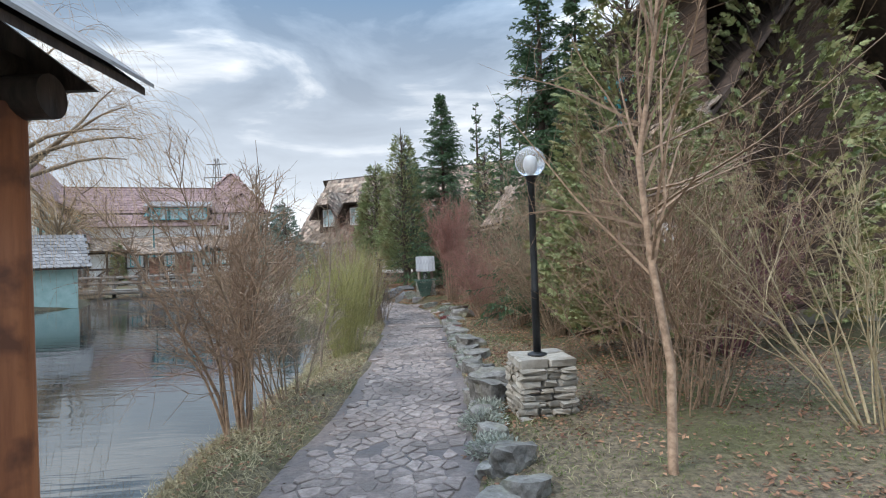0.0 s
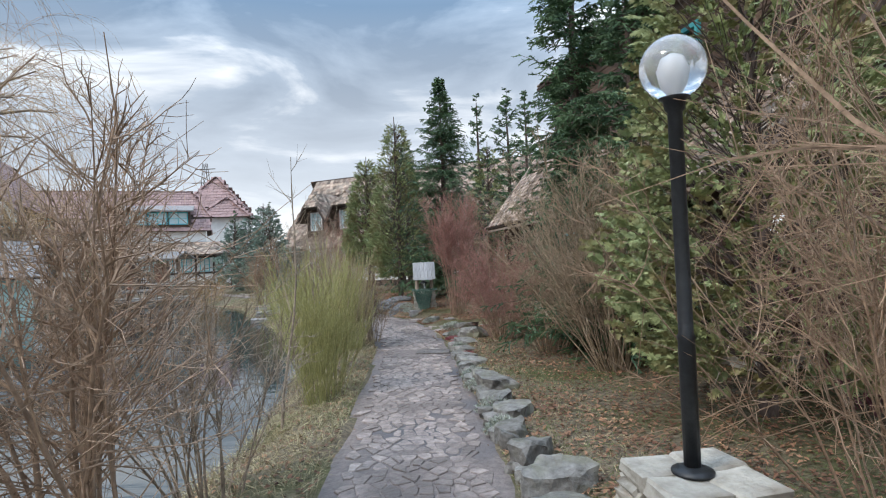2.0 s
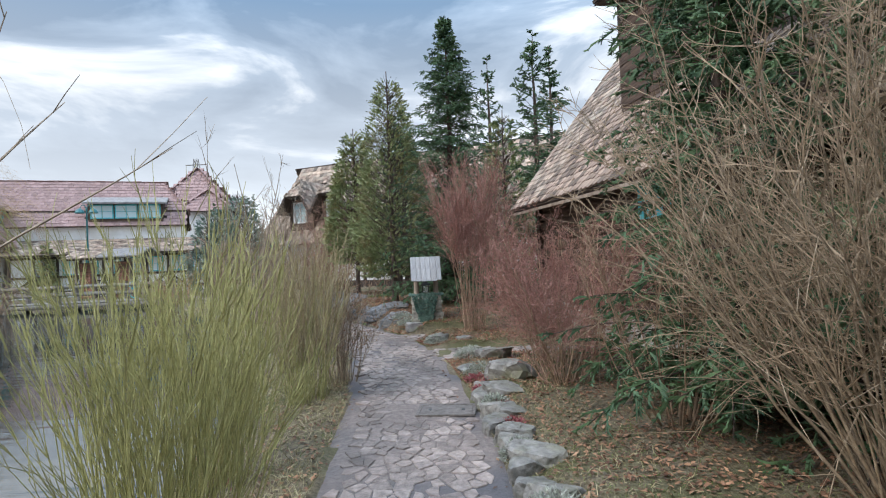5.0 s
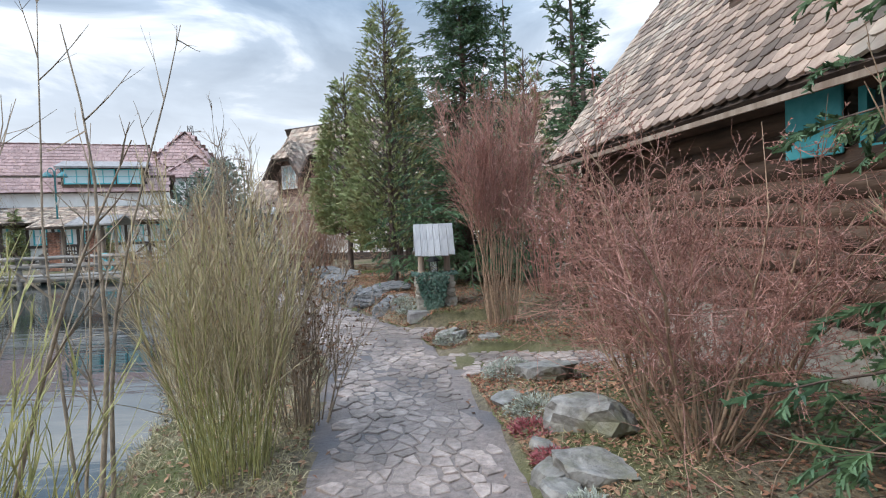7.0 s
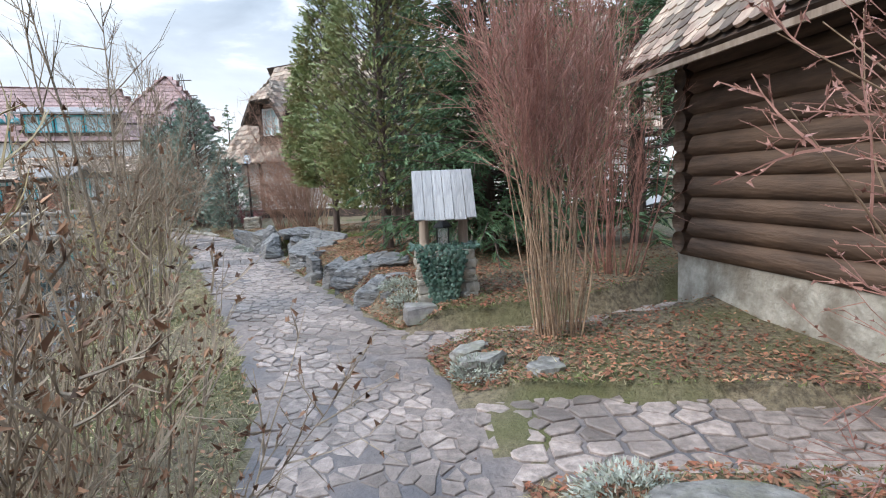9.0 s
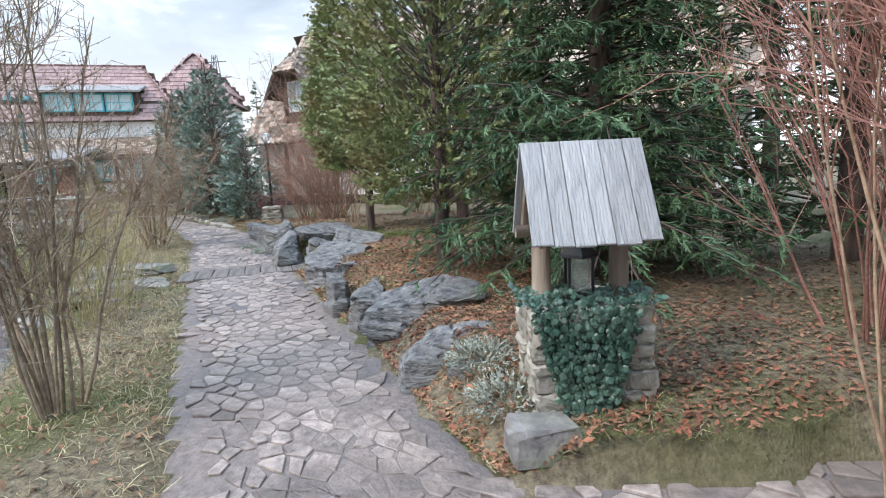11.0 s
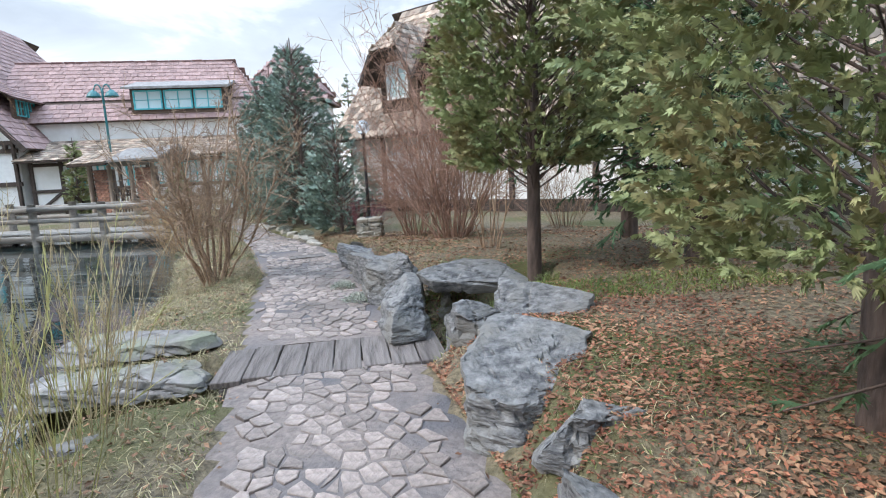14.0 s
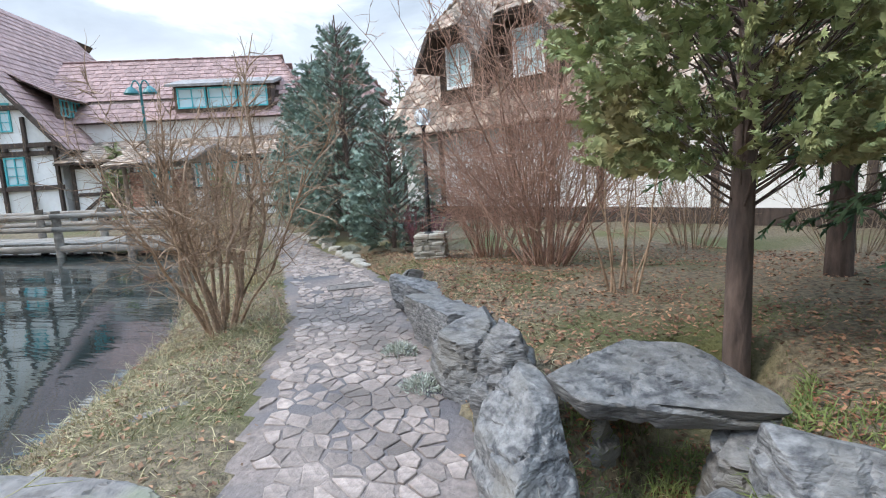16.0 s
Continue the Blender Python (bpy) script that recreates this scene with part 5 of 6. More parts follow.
# ---- gatehouse of brick and wood beyond the pond bridge ----
PV = thing("gate_shelter", "small brick and log shelter with two board roofs", "shelter", pose(-20.4, 37.5, -0.1, 0, 0, -12))
for x0, x1 in ((0.15, 1.15), (2.45, 3.45)):
    w = part("brick_panel", (box(Pile(), ((x0 + x1) / 2, 0.3, 1.0), (x1 - x0 - 0.05, 0.2, 2.0)), MORTAR), PV, "brick infill panel")
    bme = soft_box("brick", (0.23, 0.06, 0.065), BRICK, 0.006)
    for r in range(25):
        n = int((x1 - x0) / 0.25)
        for c in range(n):
            part("brick", bme, w, m=pose(x0 + 0.15 + c * 0.25 + (0.06 if r % 2 else -0.02), 0.2 + rs.uniform(-.01, .008), 0.03 + r * 0.078))
for x in (0.08, 1.22, 2.38, 3.52, 4.3):
    a = Pile()
    rod(a, (x, 0.1, 0), (x, 0.1, 2.15), 0.085, 0.075, 10, 3)
    part("log_post", (a, POST_WOOD, True), PV)
for x0, x1, z in ((-0.25, 1.9, 2.12), (1.95, 4.6, 2.22)):
    part("roof", (Pile().add([(x0, -0.5, z), (x1, -0.5, z), (x1, 0.4, z + 0.42), (x0, 0.4, z + 0.42), (x0, -0.5, z + 0.07), (x1, -0.5, z + 0.07), (x1, 0.4, z + 0.49), (x0, 0.4, z + 0.49)], BOX_F), TILE_EDGE if x0 < 0 else SILVER_SHINGLE), PV, "dark roof boarding" if x0 < 0 else "grey board roof slope")
    if x0 < 0:
        tiled_slope(PV, (x0, -0.54, z + 0.08), (x1, -0.54, z + 0.08), (0, 0.94, 0.44), 0.2, 0.18, TILE_OLD, 70, name="roof_deck")
    part("roof", (Pile().add([(x0, 1.3, z), (x1, 1.3, z), (x1, 0.402, z + 0.42), (x0, 0.402, z + 0.42), (x0, 1.3, z + 0.07), (x1, 1.3, z + 0.07), (x1, 0.402, z + 0.49), (x0, 0.402, z + 0.49)], [q[::-1] for q in BOX_F]), SILVER_SHINGLE), PV, "grey board roof slope")
for i in range(7):
    part("gate_bar", (box(Pile(), (1.36 + i * 0.16, 0.12, 0.65), (0.05, 0.03, 1.2)), TIMBER), PV)
part("gate_rail", (box(Pile(), (1.84, 0.16, 1.0), (1.1, 0.04, 0.08)), TIMBER), PV)
part("gate_rail", (box(Pile(), (1.84, 0.16, 0.3), (1.1, 0.04, 0.08)), TIMBER), PV)
wheel = thing("wagon_wheel", "turquoise painted wagon wheel leaning on the shelter", "wheel", pose(-16.55, 36.5, -0.12, 8, 0, -12))
a = Pile()
t = np.linspace(0, 2 * np.pi, 25)
tubes(a, np.stack([0.42 * np.cos(t), 0 * t, 0.45 + 0.42 * np.sin(t)], -1)[None], np.full((1, 25), 0.035), 6)
part("rim", (a, TEAL, True), wheel)
for k in range(8):
    a = Pile()
    an = k * math.pi / 4
    rod(a, (0, 0, 0.45), (0.41 * math.cos(an), 0, 0.45 + 0.41 * math.sin(an)), 0.022, 0.018, 6)
    part("spoke", (a, TEAL), wheel)

# ---- log bridge over the pond's end ----
BR = thing("log_bridge", "grey weathered log bridge with round rails over the pond", "bridge", pose(-13.6, 33.6, 0, 0, 0, 183.5))
for i in range(34):
    part("deck_plank", soft_box("deck_plank", (0.27, 1.5, 0.06), GREY_LOG, 0.01), BR, m=pose(0.15 + i * 0.285, -0.75, -0.12 + rs.uniform(-.008, .008)))
for y in (0.05, -1.5):
    for x in (0.1, 2.45, 4.8, 7.15, 9.5):
        a = Pile()
        rod(a, (x, y, -1.2), (x, y, 0.84), 0.12, 0.115, 12, 4)
        part("post", (a, GREY_LOG, True), BR)
    for z in (0.70, 0.34):
        for x0, x1 in ((-0.2, 4.8), (4.8, 9.9)):
            a = Pile()
            rod(a, (x0, y + 0.13 * (1 if y > -1 else -1), z + rs.uniform(-.02, .02)), (x1, y + 0.13 * (1 if y > -1 else -1), z), 0.075, 0.07, 10, 4)
            part("rail", (a, GREY_LOG, True), BR)
    a = Pile()
    rod(a, (-0.3, y, -0.22), (9.9, y, -0.22), 0.11, 0.10, 10, 4)
    part("bearer", (a, GREY_LOG, True), BR)

# ---- teal yard lamp, boathouse, far roofs, pylon ----
def yard_lamp(x, y):
    z = ground_z(x, y)
    L = thing("yard_lamp", "teal cast-iron yard lamp with two domed heads", "lamp", pose(x, y, z - 0.02, 0, 0, 20))
    a = Pile()
    lathe(a, [(0.12, 0), (0.12, 0.1), (0.07, 0.25), (0.05, 0.6), (0.045, 5.1), (0.06, 5.2), (0.02, 5.3)], sides=12)
    part("pole", (a, TEAL_IRON, True), L)
    a = Pile()
    t = np.linspace(0, np.pi, 13)
    for s in (-1, 1):
        tubes(a, np.stack([s * 0.17 * (1 - np.cos(t)), 0 * t, 5.05 + 0.42 * np.sin(t)], -1)[None], np.full((1, 13), 0.03), 6)
    part("arm", (a, TEAL_IRON, True), L)
    for s in (-1, 1):
        a = Pile()
        lathe(a, [(0.27, 4.98), (0.26, 5.02), (0.19, 5.15), (0.08, 5.24), (0.03, 5.27)], (s * 0.34, 0, 0), 16)
        part("shade", (a, TEAL_IRON, True), L)


yard_lamp(-20.5, 39.0)

BH = thing("boathouse", "pale turquoise hut with a grey shingle roof at the far bank", "hut", pose(-21.1, 22.3, -0.45, 0, 0, 38))
plain_wall(BH, (2.5, 0.1, 0.95), (5.4, 0.2, 1.9), PALE_TEAL, label="pale turquoise plaster wall")
plain_wall(BH, (5.1, 1.9, 0.95), (0.2, 3.4, 1.9), PALE_TEAL, label="pale turquoise plaster wall")
plain_wall(BH, (2.5, 3.7, 0.95), (5.4, 0.2, 1.9), PALE_TEAL)
tiled_slope(BH, (-0.6, -0.5, 1.85), (5.7, -0.5, 1.85), (0, 2.4, 1.6), 0.25, 0.28, SILVER_SHINGLE, 40, jitter=0.004)
tiled_slope(BH, (5.7, 4.3, 1.85), (-0.6, 4.3, 1.85), (0, -2.4, 1.6), 0.4, 0.4, SILVER_SHINGLE, 41)


def hip_house(x, y, w, d, eave, top, rz, label):
    H = thing("far_house", label, "house", pose(x, y, -0.3, 0, 0, rz))
    plain_wall(H, (0, 0, eave / 2), (w, d, eave))
    o = 0.5
    for k in range(4):
        a, b = ((w, d) if k % 2 == 0 else (d, w))
        R = Matrix.Rotation(math.pi / 2 * k, 4, "Z")
        p0, p1 = R @ Vector((-a / 2 - o, -b / 2 - o, eave)), R @ Vector((a / 2 + o, -b / 2 - o, eave))
        r = R @ Vector((0, b / 2 + o, 0)) + Vector((0, 0, top - eave))
        tiled_slope(H, p0, p1, r, 0.5, 0.45, TILE_RED, 50 + k, jitter=0.004, trim=(a / 2 + o) * 0.96, name="roof_slope")
    for k in (-1, 1):
        window(H, pose(k * w / 4, -d / 2 - 0.02, eave * 0.7), 0.9, 1.1, 2, 2)


hip_house(-23.6, 62.0, 5.0, 5.0, 8.0, 11.6, 10, "far white house with a red hipped roof")
hip_house(-21.0, 58.0, 4.0, 4.0, 6.6, 8.8, 10, "far low house with a red hipped roof")
PY = thing("pylon", "distant grey lattice power pylon", "pylon", pose(-59, 145, -0.5))
for sx in (-1, 1):
    for sy in (-1, 1):
        a = Pile()
        rod(a, (sx * 2.5, sy * 2.5, 0), (sx * 0.4, sy * 0.4, 29), 0.14, 0.09, 4)
        part("leg", (a, STEEL), PY)
for i in range(9):
    z, z2 = i * 3.2, i * 3.2 + 3.2
    w, w2 = 2.5 - 2.1 * z / 29, 2.5 - 2.1 * z2 / 29
    for s in (-1, 1):
        a = Pile()
        rod(a, (-w * s, -w, z), (w2 * s, -w2, z2), 0.07, 0.07, 4)
        part("brace", (a, STEEL), PY)
for z, w in ((20, 4.5), (24, 3.6), (27.5, 2.6)):
    a = Pile()
    rod(a, (-w, 0, z), (w, 0, z), 0.12, 0.12, 4)
    part("crossarm", (a, STEEL), PY)

# ---- open shelter by the start: log posts, tie beam, metal-edged roof ----
SH = thing("log_shelter", "orange-brown log shelter with a dark boarded roof", "shelter", pose(0, 0, 0))
for x in (-1.99, -4.6):
    for y in (2.42, -2.0):
        a = Pile()
        rod(a, (x, y, -0.9), (x, y, 2.22), 0.15, 0.145, 16, 6)
        part("log_post", (a, RED_WOOD, True), SH)
for y in (2.45, -2.0):
    a = Pile()
    rod(a, (-5.0, y, 2.24), (-1.72, y, 2.26), 0.1, 0.1, 18, 5)
    part("tie_beam", (a, TIMBER, True), SH)
for x in (-1.95, -4.6):
    a = Pile()
    rod(a, (x, -2.4, 2.40), (x, 2.62, 2.40), 0.08, 0.08, 12, 4)
    part("wall_plate", (a, TIMBER, True), SH)
for sgn in (1, -1):
    xr, xe = -3.3, -3.3 + sgn * 1.85
    for dz, mtl, nm, grow_ in ((0.0, TIMBER, "roof_boarding", 0.0), (0.045, SILVER_SHINGLE, "roof_sheet", 0.03)):
        v = [(xe + sgn * grow_, -2.6, 2.33 + dz), (xe + sgn * grow_, 2.72 + grow_, 2.33 + dz), (xr, 2.72 + grow_, 3.74 + dz), (xr, -2.6, 3.74 + dz)]
        v = v + [(x, y, z + (0.04 if dz == 0 else 0.02)) for x, y, z in v]
        part(nm, (Pile().add(v, BOX_F if sgn > 0 else [q_[::-1] for q_ in BOX_F]), mtl), SH)
v = [(-5.0, y, 2.32) for y in (2.56, 2.6)] + [(-1.6, y, 2.32) for y in (2.56, 2.6)] + [(-3.3, y, 3.66) for y in (2.56, 2.6)]
part("gable_boarding", (Pile().add(v, [[0, 2, 4], [1, 5, 3], [0, 1, 3, 2], [2, 3, 5, 4], [4, 5, 1, 0]]), TIMBER), SH)

# ---- more bushes and saplings ----
def sapling(x, y, H, seed, lean=(0, 0), label="thin bare sapling on the pond bank", material=TWIG_GREY, thick=0.016, stems=1, spread=0.1, twigs=7):
    return shrub("sapling", x, y, H, spread, material, label, seed, stems, twigs, 2, thick, 0.04, 0.03, 0.05, group="saplings on the bank", category="sapling", lean=lean, fan=0.5, tip=0.002)


sapling(-1.9, 8.15, 2.9, 101, (0.0, 0.12))
sapling(-2.35, 12.4, 3.2, 102, (-0.04, 0), stems=2, spread=0.25)
sapling(-2.75, 12.85, 3.3, 103, (-0.02, 0), stems=2, spread=0.2)
sapling(-2.35, 11.6, 2.6, 104, (0.10, 0.05), stems=2, spread=0.4)
sapling(-2.9, 16.2, 3.0, 105, (0.0, 0), label="bare sapling with a twiggy top", twigs=14, stems=3, spread=0.3)
sapling(-6.2, 22.6, 2.1, 106, (0.02, 0), stems=4, spread=0.3, material=TWIG_GREEN, thick=0.008)
sapling(-6.4, 21.9, 1.7, 107, (0.02, 0), stems=5, spread=0.4, material=TWIG_GREEN, thick=0.007)
sapling(-5.9, 21.4, 1.6, 108, (0.0, 0), stems=5, spread=0.4, material=TWIG_YELLOW, thick=0.006)
shrub("bare_bush", -1.68, 13.9, 1.5, 0.5, TWIG_GREY, "brown twiggy bush beside the osier clump", 125, 40, 9, 5, 0.006, 0.2, fan=0.45, clad=LEAF, leaf=0.03, leaves_per=1)
shrub("dry_leaved_bush", -2.55, 15.2, 1.8, 0.7, TWIG_GREY, "brown bush with dry curled leaves on the pond bank", 110, 40, 9, 5, 0.007, 0.25, fan=0.45, clad=LEAF, leaf=0.034, leaves_per=1)
for i, (x, y, h) in enumerate(((-5.05, 20.6, 1.1), (-5.2, 21.2, 1.3), (-5.65, 22.0, 1.35), (-5.5, 20.9, 1.2))):
    shrub("reed_clump", x, y, h, 0.4, (TWIG_YELLOW, TWIG_GREEN)[i % 2], "thin straw-green reeds on the grassy pond bank", 160 + i, 46, 3, 2, 0.0032, 0.3, 0.02, 0.06, group="reeds on the bank", category="reeds", fan=0.2)
shrub("bare_bush", -8.9, 28.6, 1.9, 0.6, TWIG_YELLOW, "straw-brown bare bush at the pond bank", 111, 30, 7, 4, 0.008, 0.22, fan=0.3)
shrub("dry_bush", -13.2, 33.0, 1.8, 1.5, TWIG_ORANGE, "rounded tan winter bush at the bridge end", 112, 60, 7, 4, 0.007, 0.6, fan=0.4)
shrub("dry_bush", -12.2, 31.6, 1.5, 1.1, TWIG_ORANGE, "rounded tan winter bush at the bridge end", 113, 50, 7, 4, 0.007, 0.5, fan=0.4)
shrub("bare_bush", -19.7, 30.2, 2.0, 1.9, TWIG_BROWN, "brown bare bush on the far bank", 114, 40, 7, 4, 0.01, 0.7, fan=0.5)
shrub("bare_bush", -20.4, 31.9, 2.0, 1.6, TWIG_BROWN, "brown bare bush on the far bank", 115, 36, 7, 4, 0.01, 0.6, fan=0.5)
shrub("bare_bush", -19.6, 26.9, 1.8, 1.5, TWIG_DARKRED, "reddish bare bush beside the boathouse", 116, 44, 8, 5, 0.01, 0.5, fan=0.5)
shrub("barberry_bush", -7.0, 30.9, 1.0, 0.7, TWIG_DARKRED, "dark red barberry bush behind the lamp pillar", 117, 40, 8, 5, 0.006, 0.2, fan=0.5)
shrub("brown_bush", -3.7, 26.9, 1.9, 0.35, TWIG_BROWN, "slim bare bush beside the capstone", 118, 9, 7, 4, 0.012, 0.14, fan=0.3)
shrub("brown_bush", 1.55, 11.3, 2.0, 1.2, TWIG_BROWN, "low brown bush beside the red bush", 119, 30, 8, 5, 0.009, 0.25, fan=0.4)
shrub("red_bush", 1.1, 13.95, 1.9, 0.9, TWIG_RED, "reddish bush growing through the rock edging", 120, 22, 12, 7, 0.009, 0.2, fan=0.7, stem_mat=TWIG_BROWN, clad=TWIG_RED, leaf=0.017, leaves_per=3)
shrub("red_bush", 1.35, 18.9, 2.6, 1.1, TWIG_RED, "red-brown bush behind the wishing well", 121, 30, 9, 5, 0.010, 0.3, fan=0.35)
shrub("brown_bush", -2.6, 30.6, 1.6, 1.0, TWIG_BROWN, "brown bare bush under the white house wall", 150, 30, 10, 6, 0.008, 0.3, fan=0.6)
shrub("brown_bush", -0.9, 29.6, 1.5, 1.0, TWIG_GREY, "grey-brown bare bush under the white house wall", 151, 30, 10, 6, 0.008, 0.3, fan=0.6)
spruce("spruce_tree", 0.4, 30.0, 6.6, 1.5, NEEDLE, "dark spruce in front of the white house", 123, 1.4, 0.5, 1.9)
for i, (x, y, h) in enumerate(((-26.5, 43.2, 1.6), (-24.3, 41.0, 3.9), (-22.0, 44.5, 1.5), (-20.2, 42.5, 2.6))):
    arborvitae("clipped_arborvitae", x, y, h, 0.55, "small dark arborvitae in front of the red-roofed house", 130 + i, 0.1, 0.9, 1.7)
spruce("spruce_tree", -17.2, 49.5, 6.5, 1.6, NEEDLE, "dark spruce beside the red-roofed house", 140, 0.3, 0.35, 2.6)
spruce("spruce_tree", -15.0, 52.0, 7.4, 1.9, NEEDLE, "dark spruce behind the bend of the path", 141, 0.3, 0.35, 2.6)

# ---- path: bed and irregular paving stones ----
ys = np.linspace(0, 1, 161)


def by_length(line, t):
    p = np.array(line, float)
    s = np.r_[0, np.cumsum(np.hypot(*np.diff(p, axis=0).T))]
    s /= s[-1]
    return np.stack([np.interp(t, s, p[:, 0]), np.interp(t, s, p[:, 1])], -1)


def path_place(v, u):
    """The place on the path v along it (by the left edge's y), u across it from 0 to 1."""
    v = np.asarray(v, float)
    l = np.stack([at_y(LEFT_EDGE, v), v], -1)
    turn = smooth((v - 16.2) / 3.5)
    yr = v + 0.50 * turn + 0.25 * smooth((v - 26) / 4)
    r = np.stack([at_y(RIGHT_EDGE, yr), yr], -1)
    p = l + (r - l) * np.asarray(u)[..., None]
    return p


GAP0, GAP1 = 23.02, 23.58
def bed(v0, v1, name):
    v = np.linspace(v0, v1, int((v1 - v0) / 0.25) + 2)
    us = np.linspace(-0.01, 1.11, 9)
    P = np.stack([path_place(v, np.full(len(v), u)) for u in us], 1)
    Z = level(P[..., 1]) - 0.0075 + 0.003 * np.sin(P[..., 0] * 5 + P[..., 1] * 3) - 0.03 * np.abs(np.linspace(-1, 1, 9))[None] ** 6
    top = np.concatenate([P, Z[..., None]], -1)
    low = top.copy()
    low[..., 2] -= 0.15
    n, m = len(v), len(us)
    F = [[i * m + j, i * m + j + 1, (i + 1) * m + j + 1, (i + 1) * m + j] for i in range(n - 1) for j in range(m - 1)]
    pile = Pile().add(np.concatenate([top.reshape(-1, 3), low.reshape(-1, 3)]), F)
    o = n * m
    for i in range(n - 1):
        pile.f += [[i * m, (i + 1) * m, o + (i + 1) * m, o + i * m], [(i + 1) * m + m - 1, i * m + m - 1, o + i * m + m - 1, o + (i + 1) * m + m - 1]]
    for i in (0, n - 1):
        for j in range(m - 1):
            pile.f.append([i * m + j, i * m + j + 1, o + i * m + j + 1, o + i * m + j])
    return tagged(part(name, (pile, MORTAR, False)), "grey mortar path bed with crazy paving", "path", kind="structure")


path_near, path_far = bed(-7.5, GAP0, "pavement"), bed(GAP1, 38.2, "pavement")


def clip(poly, p, q):
    """Keeps the side of the polygon that is nearer to p than to q."""
    mx, my = (p[0] + q[0]) / 2, (p[1] + q[1]) / 2
    dx, dy = q[0] - p[0], q[1] - p[1]
    out = []
    for i in range(len(poly)):
        a, b = poly[i - 1], poly[i]
        fa = (a[0] - mx) * dx + (a[1] - my) * dy
        fb = (b[0] - mx) * dx + (b[1] - my) * dy
        if (fa <= 0) != (fb <= 0):
            t = fa / (fa - fb)
            out.append((a[0] + (b[0] - a[0]) * t, a[1] + (b[1] - a[1]) * t))
        if fb <= 0:
            out.append(b)
    return out


rp = random.Random(77)
CU, CV = 0.163, 0.116
rows_, cols_ = int(44 / CV), 8
seeds = {}
for r in range(rows_):
    for c in range(-1, cols_ + 1):
        seeds[r, c] = ((c + 0.5 + (0.5 if r % 2 else 0) + rp.uniform(-.5, .5)) * CU, (r + 0.5 + rp.uniform(-.5, .5)) * CV - 6.5)
near_n = 0
rest = Pile()
for (r, c), s in seeds.items():
    if c < 0 or c >= cols_ or s[1] > 36.8 or s[1] < -5:
        continue
    poly = [(s[0] - .3, s[1] - .25), (s[0] + .3, s[1] - .25), (s[0] + .3, s[1] + .25), (s[0] - .3, s[1] + .25)]
    for dr in (-2, -1, 0, 1, 2):
        for dc in (-2, -1, 0, 1, 2):
            o = seeds.get((r + dr, c + dc))
            if o and o is not s and poly:
                poly = clip(poly, s, o)
    if len(poly) < 3 or rp.random() < 0.09:
        continue
    if GAP0 - 0.1 < s[1] < GAP1 + 0.1:
        continue
    if abs(s[1] - 12.35) < 0.30 and 0.35 < s[0] < 1.05 or abs(s[1] - 28.7) < 0.32 and 0.2 < s[0] < 0.9:
        continue
    k = 1 - rp.uniform(0.0, 0.02) / 0.085
    cx, cy = sum(p[0] for p in poly) / len(poly), sum(p[1] for p in poly) / len(poly)
    poly = [(cx + (p[0] - cx) * k + rp.uniform(-.013, .013), cy + (p[1] - cy) * k + rp.uniform(-.013, .013)) for p in poly]
    # the stones keep to the middle of the path
    uu = [0.10 + p[0] / (cols_ * CU + CU * 0.5) * 0.84 for p in poly]
    W = path_place(np.array([p[1] for p in poly]), np.array(uu))
    ctr = W.mean(0)
    lv = float(level(ctr[1]))
    h = rp.uniform(-0.0025, 0.004)
    tx, ty = rp.uniform(-.02, .02), rp.uniform(-.02, .02)
    n = len(poly)
    ring0 = [(w[0] - ctr[0], w[1] - ctr[1], -0.03) for w in W]
    ring1 = [((w[0] - ctr[0]) * .985, (w[1] - ctr[1]) * .985, h - 0.004 + (w[0] - ctr[0]) * tx + (w[1] - ctr[1]) * ty) for w in W]
    ring2 = [((w[0] - ctr[0]) * .90, (w[1] - ctr[1]) * .90, h + (w[0] - ctr[0]) * tx + (w[1] - ctr[1]) * ty) for w in W]
    V = ring0 + ring1 + ring2
    F = [[i, (i + 1) % n, n + (i + 1) % n, n + i] for i in range(n)] + [[n + i, n + (i + 1) % n, 2 * n + (i + 1) % n, 2 * n + i] for i in range(n)] + [list(range(2 * n, 3 * n))]
    # the stretch just before the plank bridge is walked last and lies nearest
    if 18.6 < ctr[1] < 27.5 and near_n < 300:
        near_n += 1
        part("paving_stone", (Pile().add(V, F), STONE_PATH), path_near if ctr[1] < 23.4 else path_far, m=Matrix.Translation((ctr[0], ctr[1], lv)))
    else:
        rest.add(np.array(V) + np.array([ctr[0], ctr[1], lv]), F)
tagged(part("paving_stones", (rest, STONE_PATH), path_near), kind="stuff")

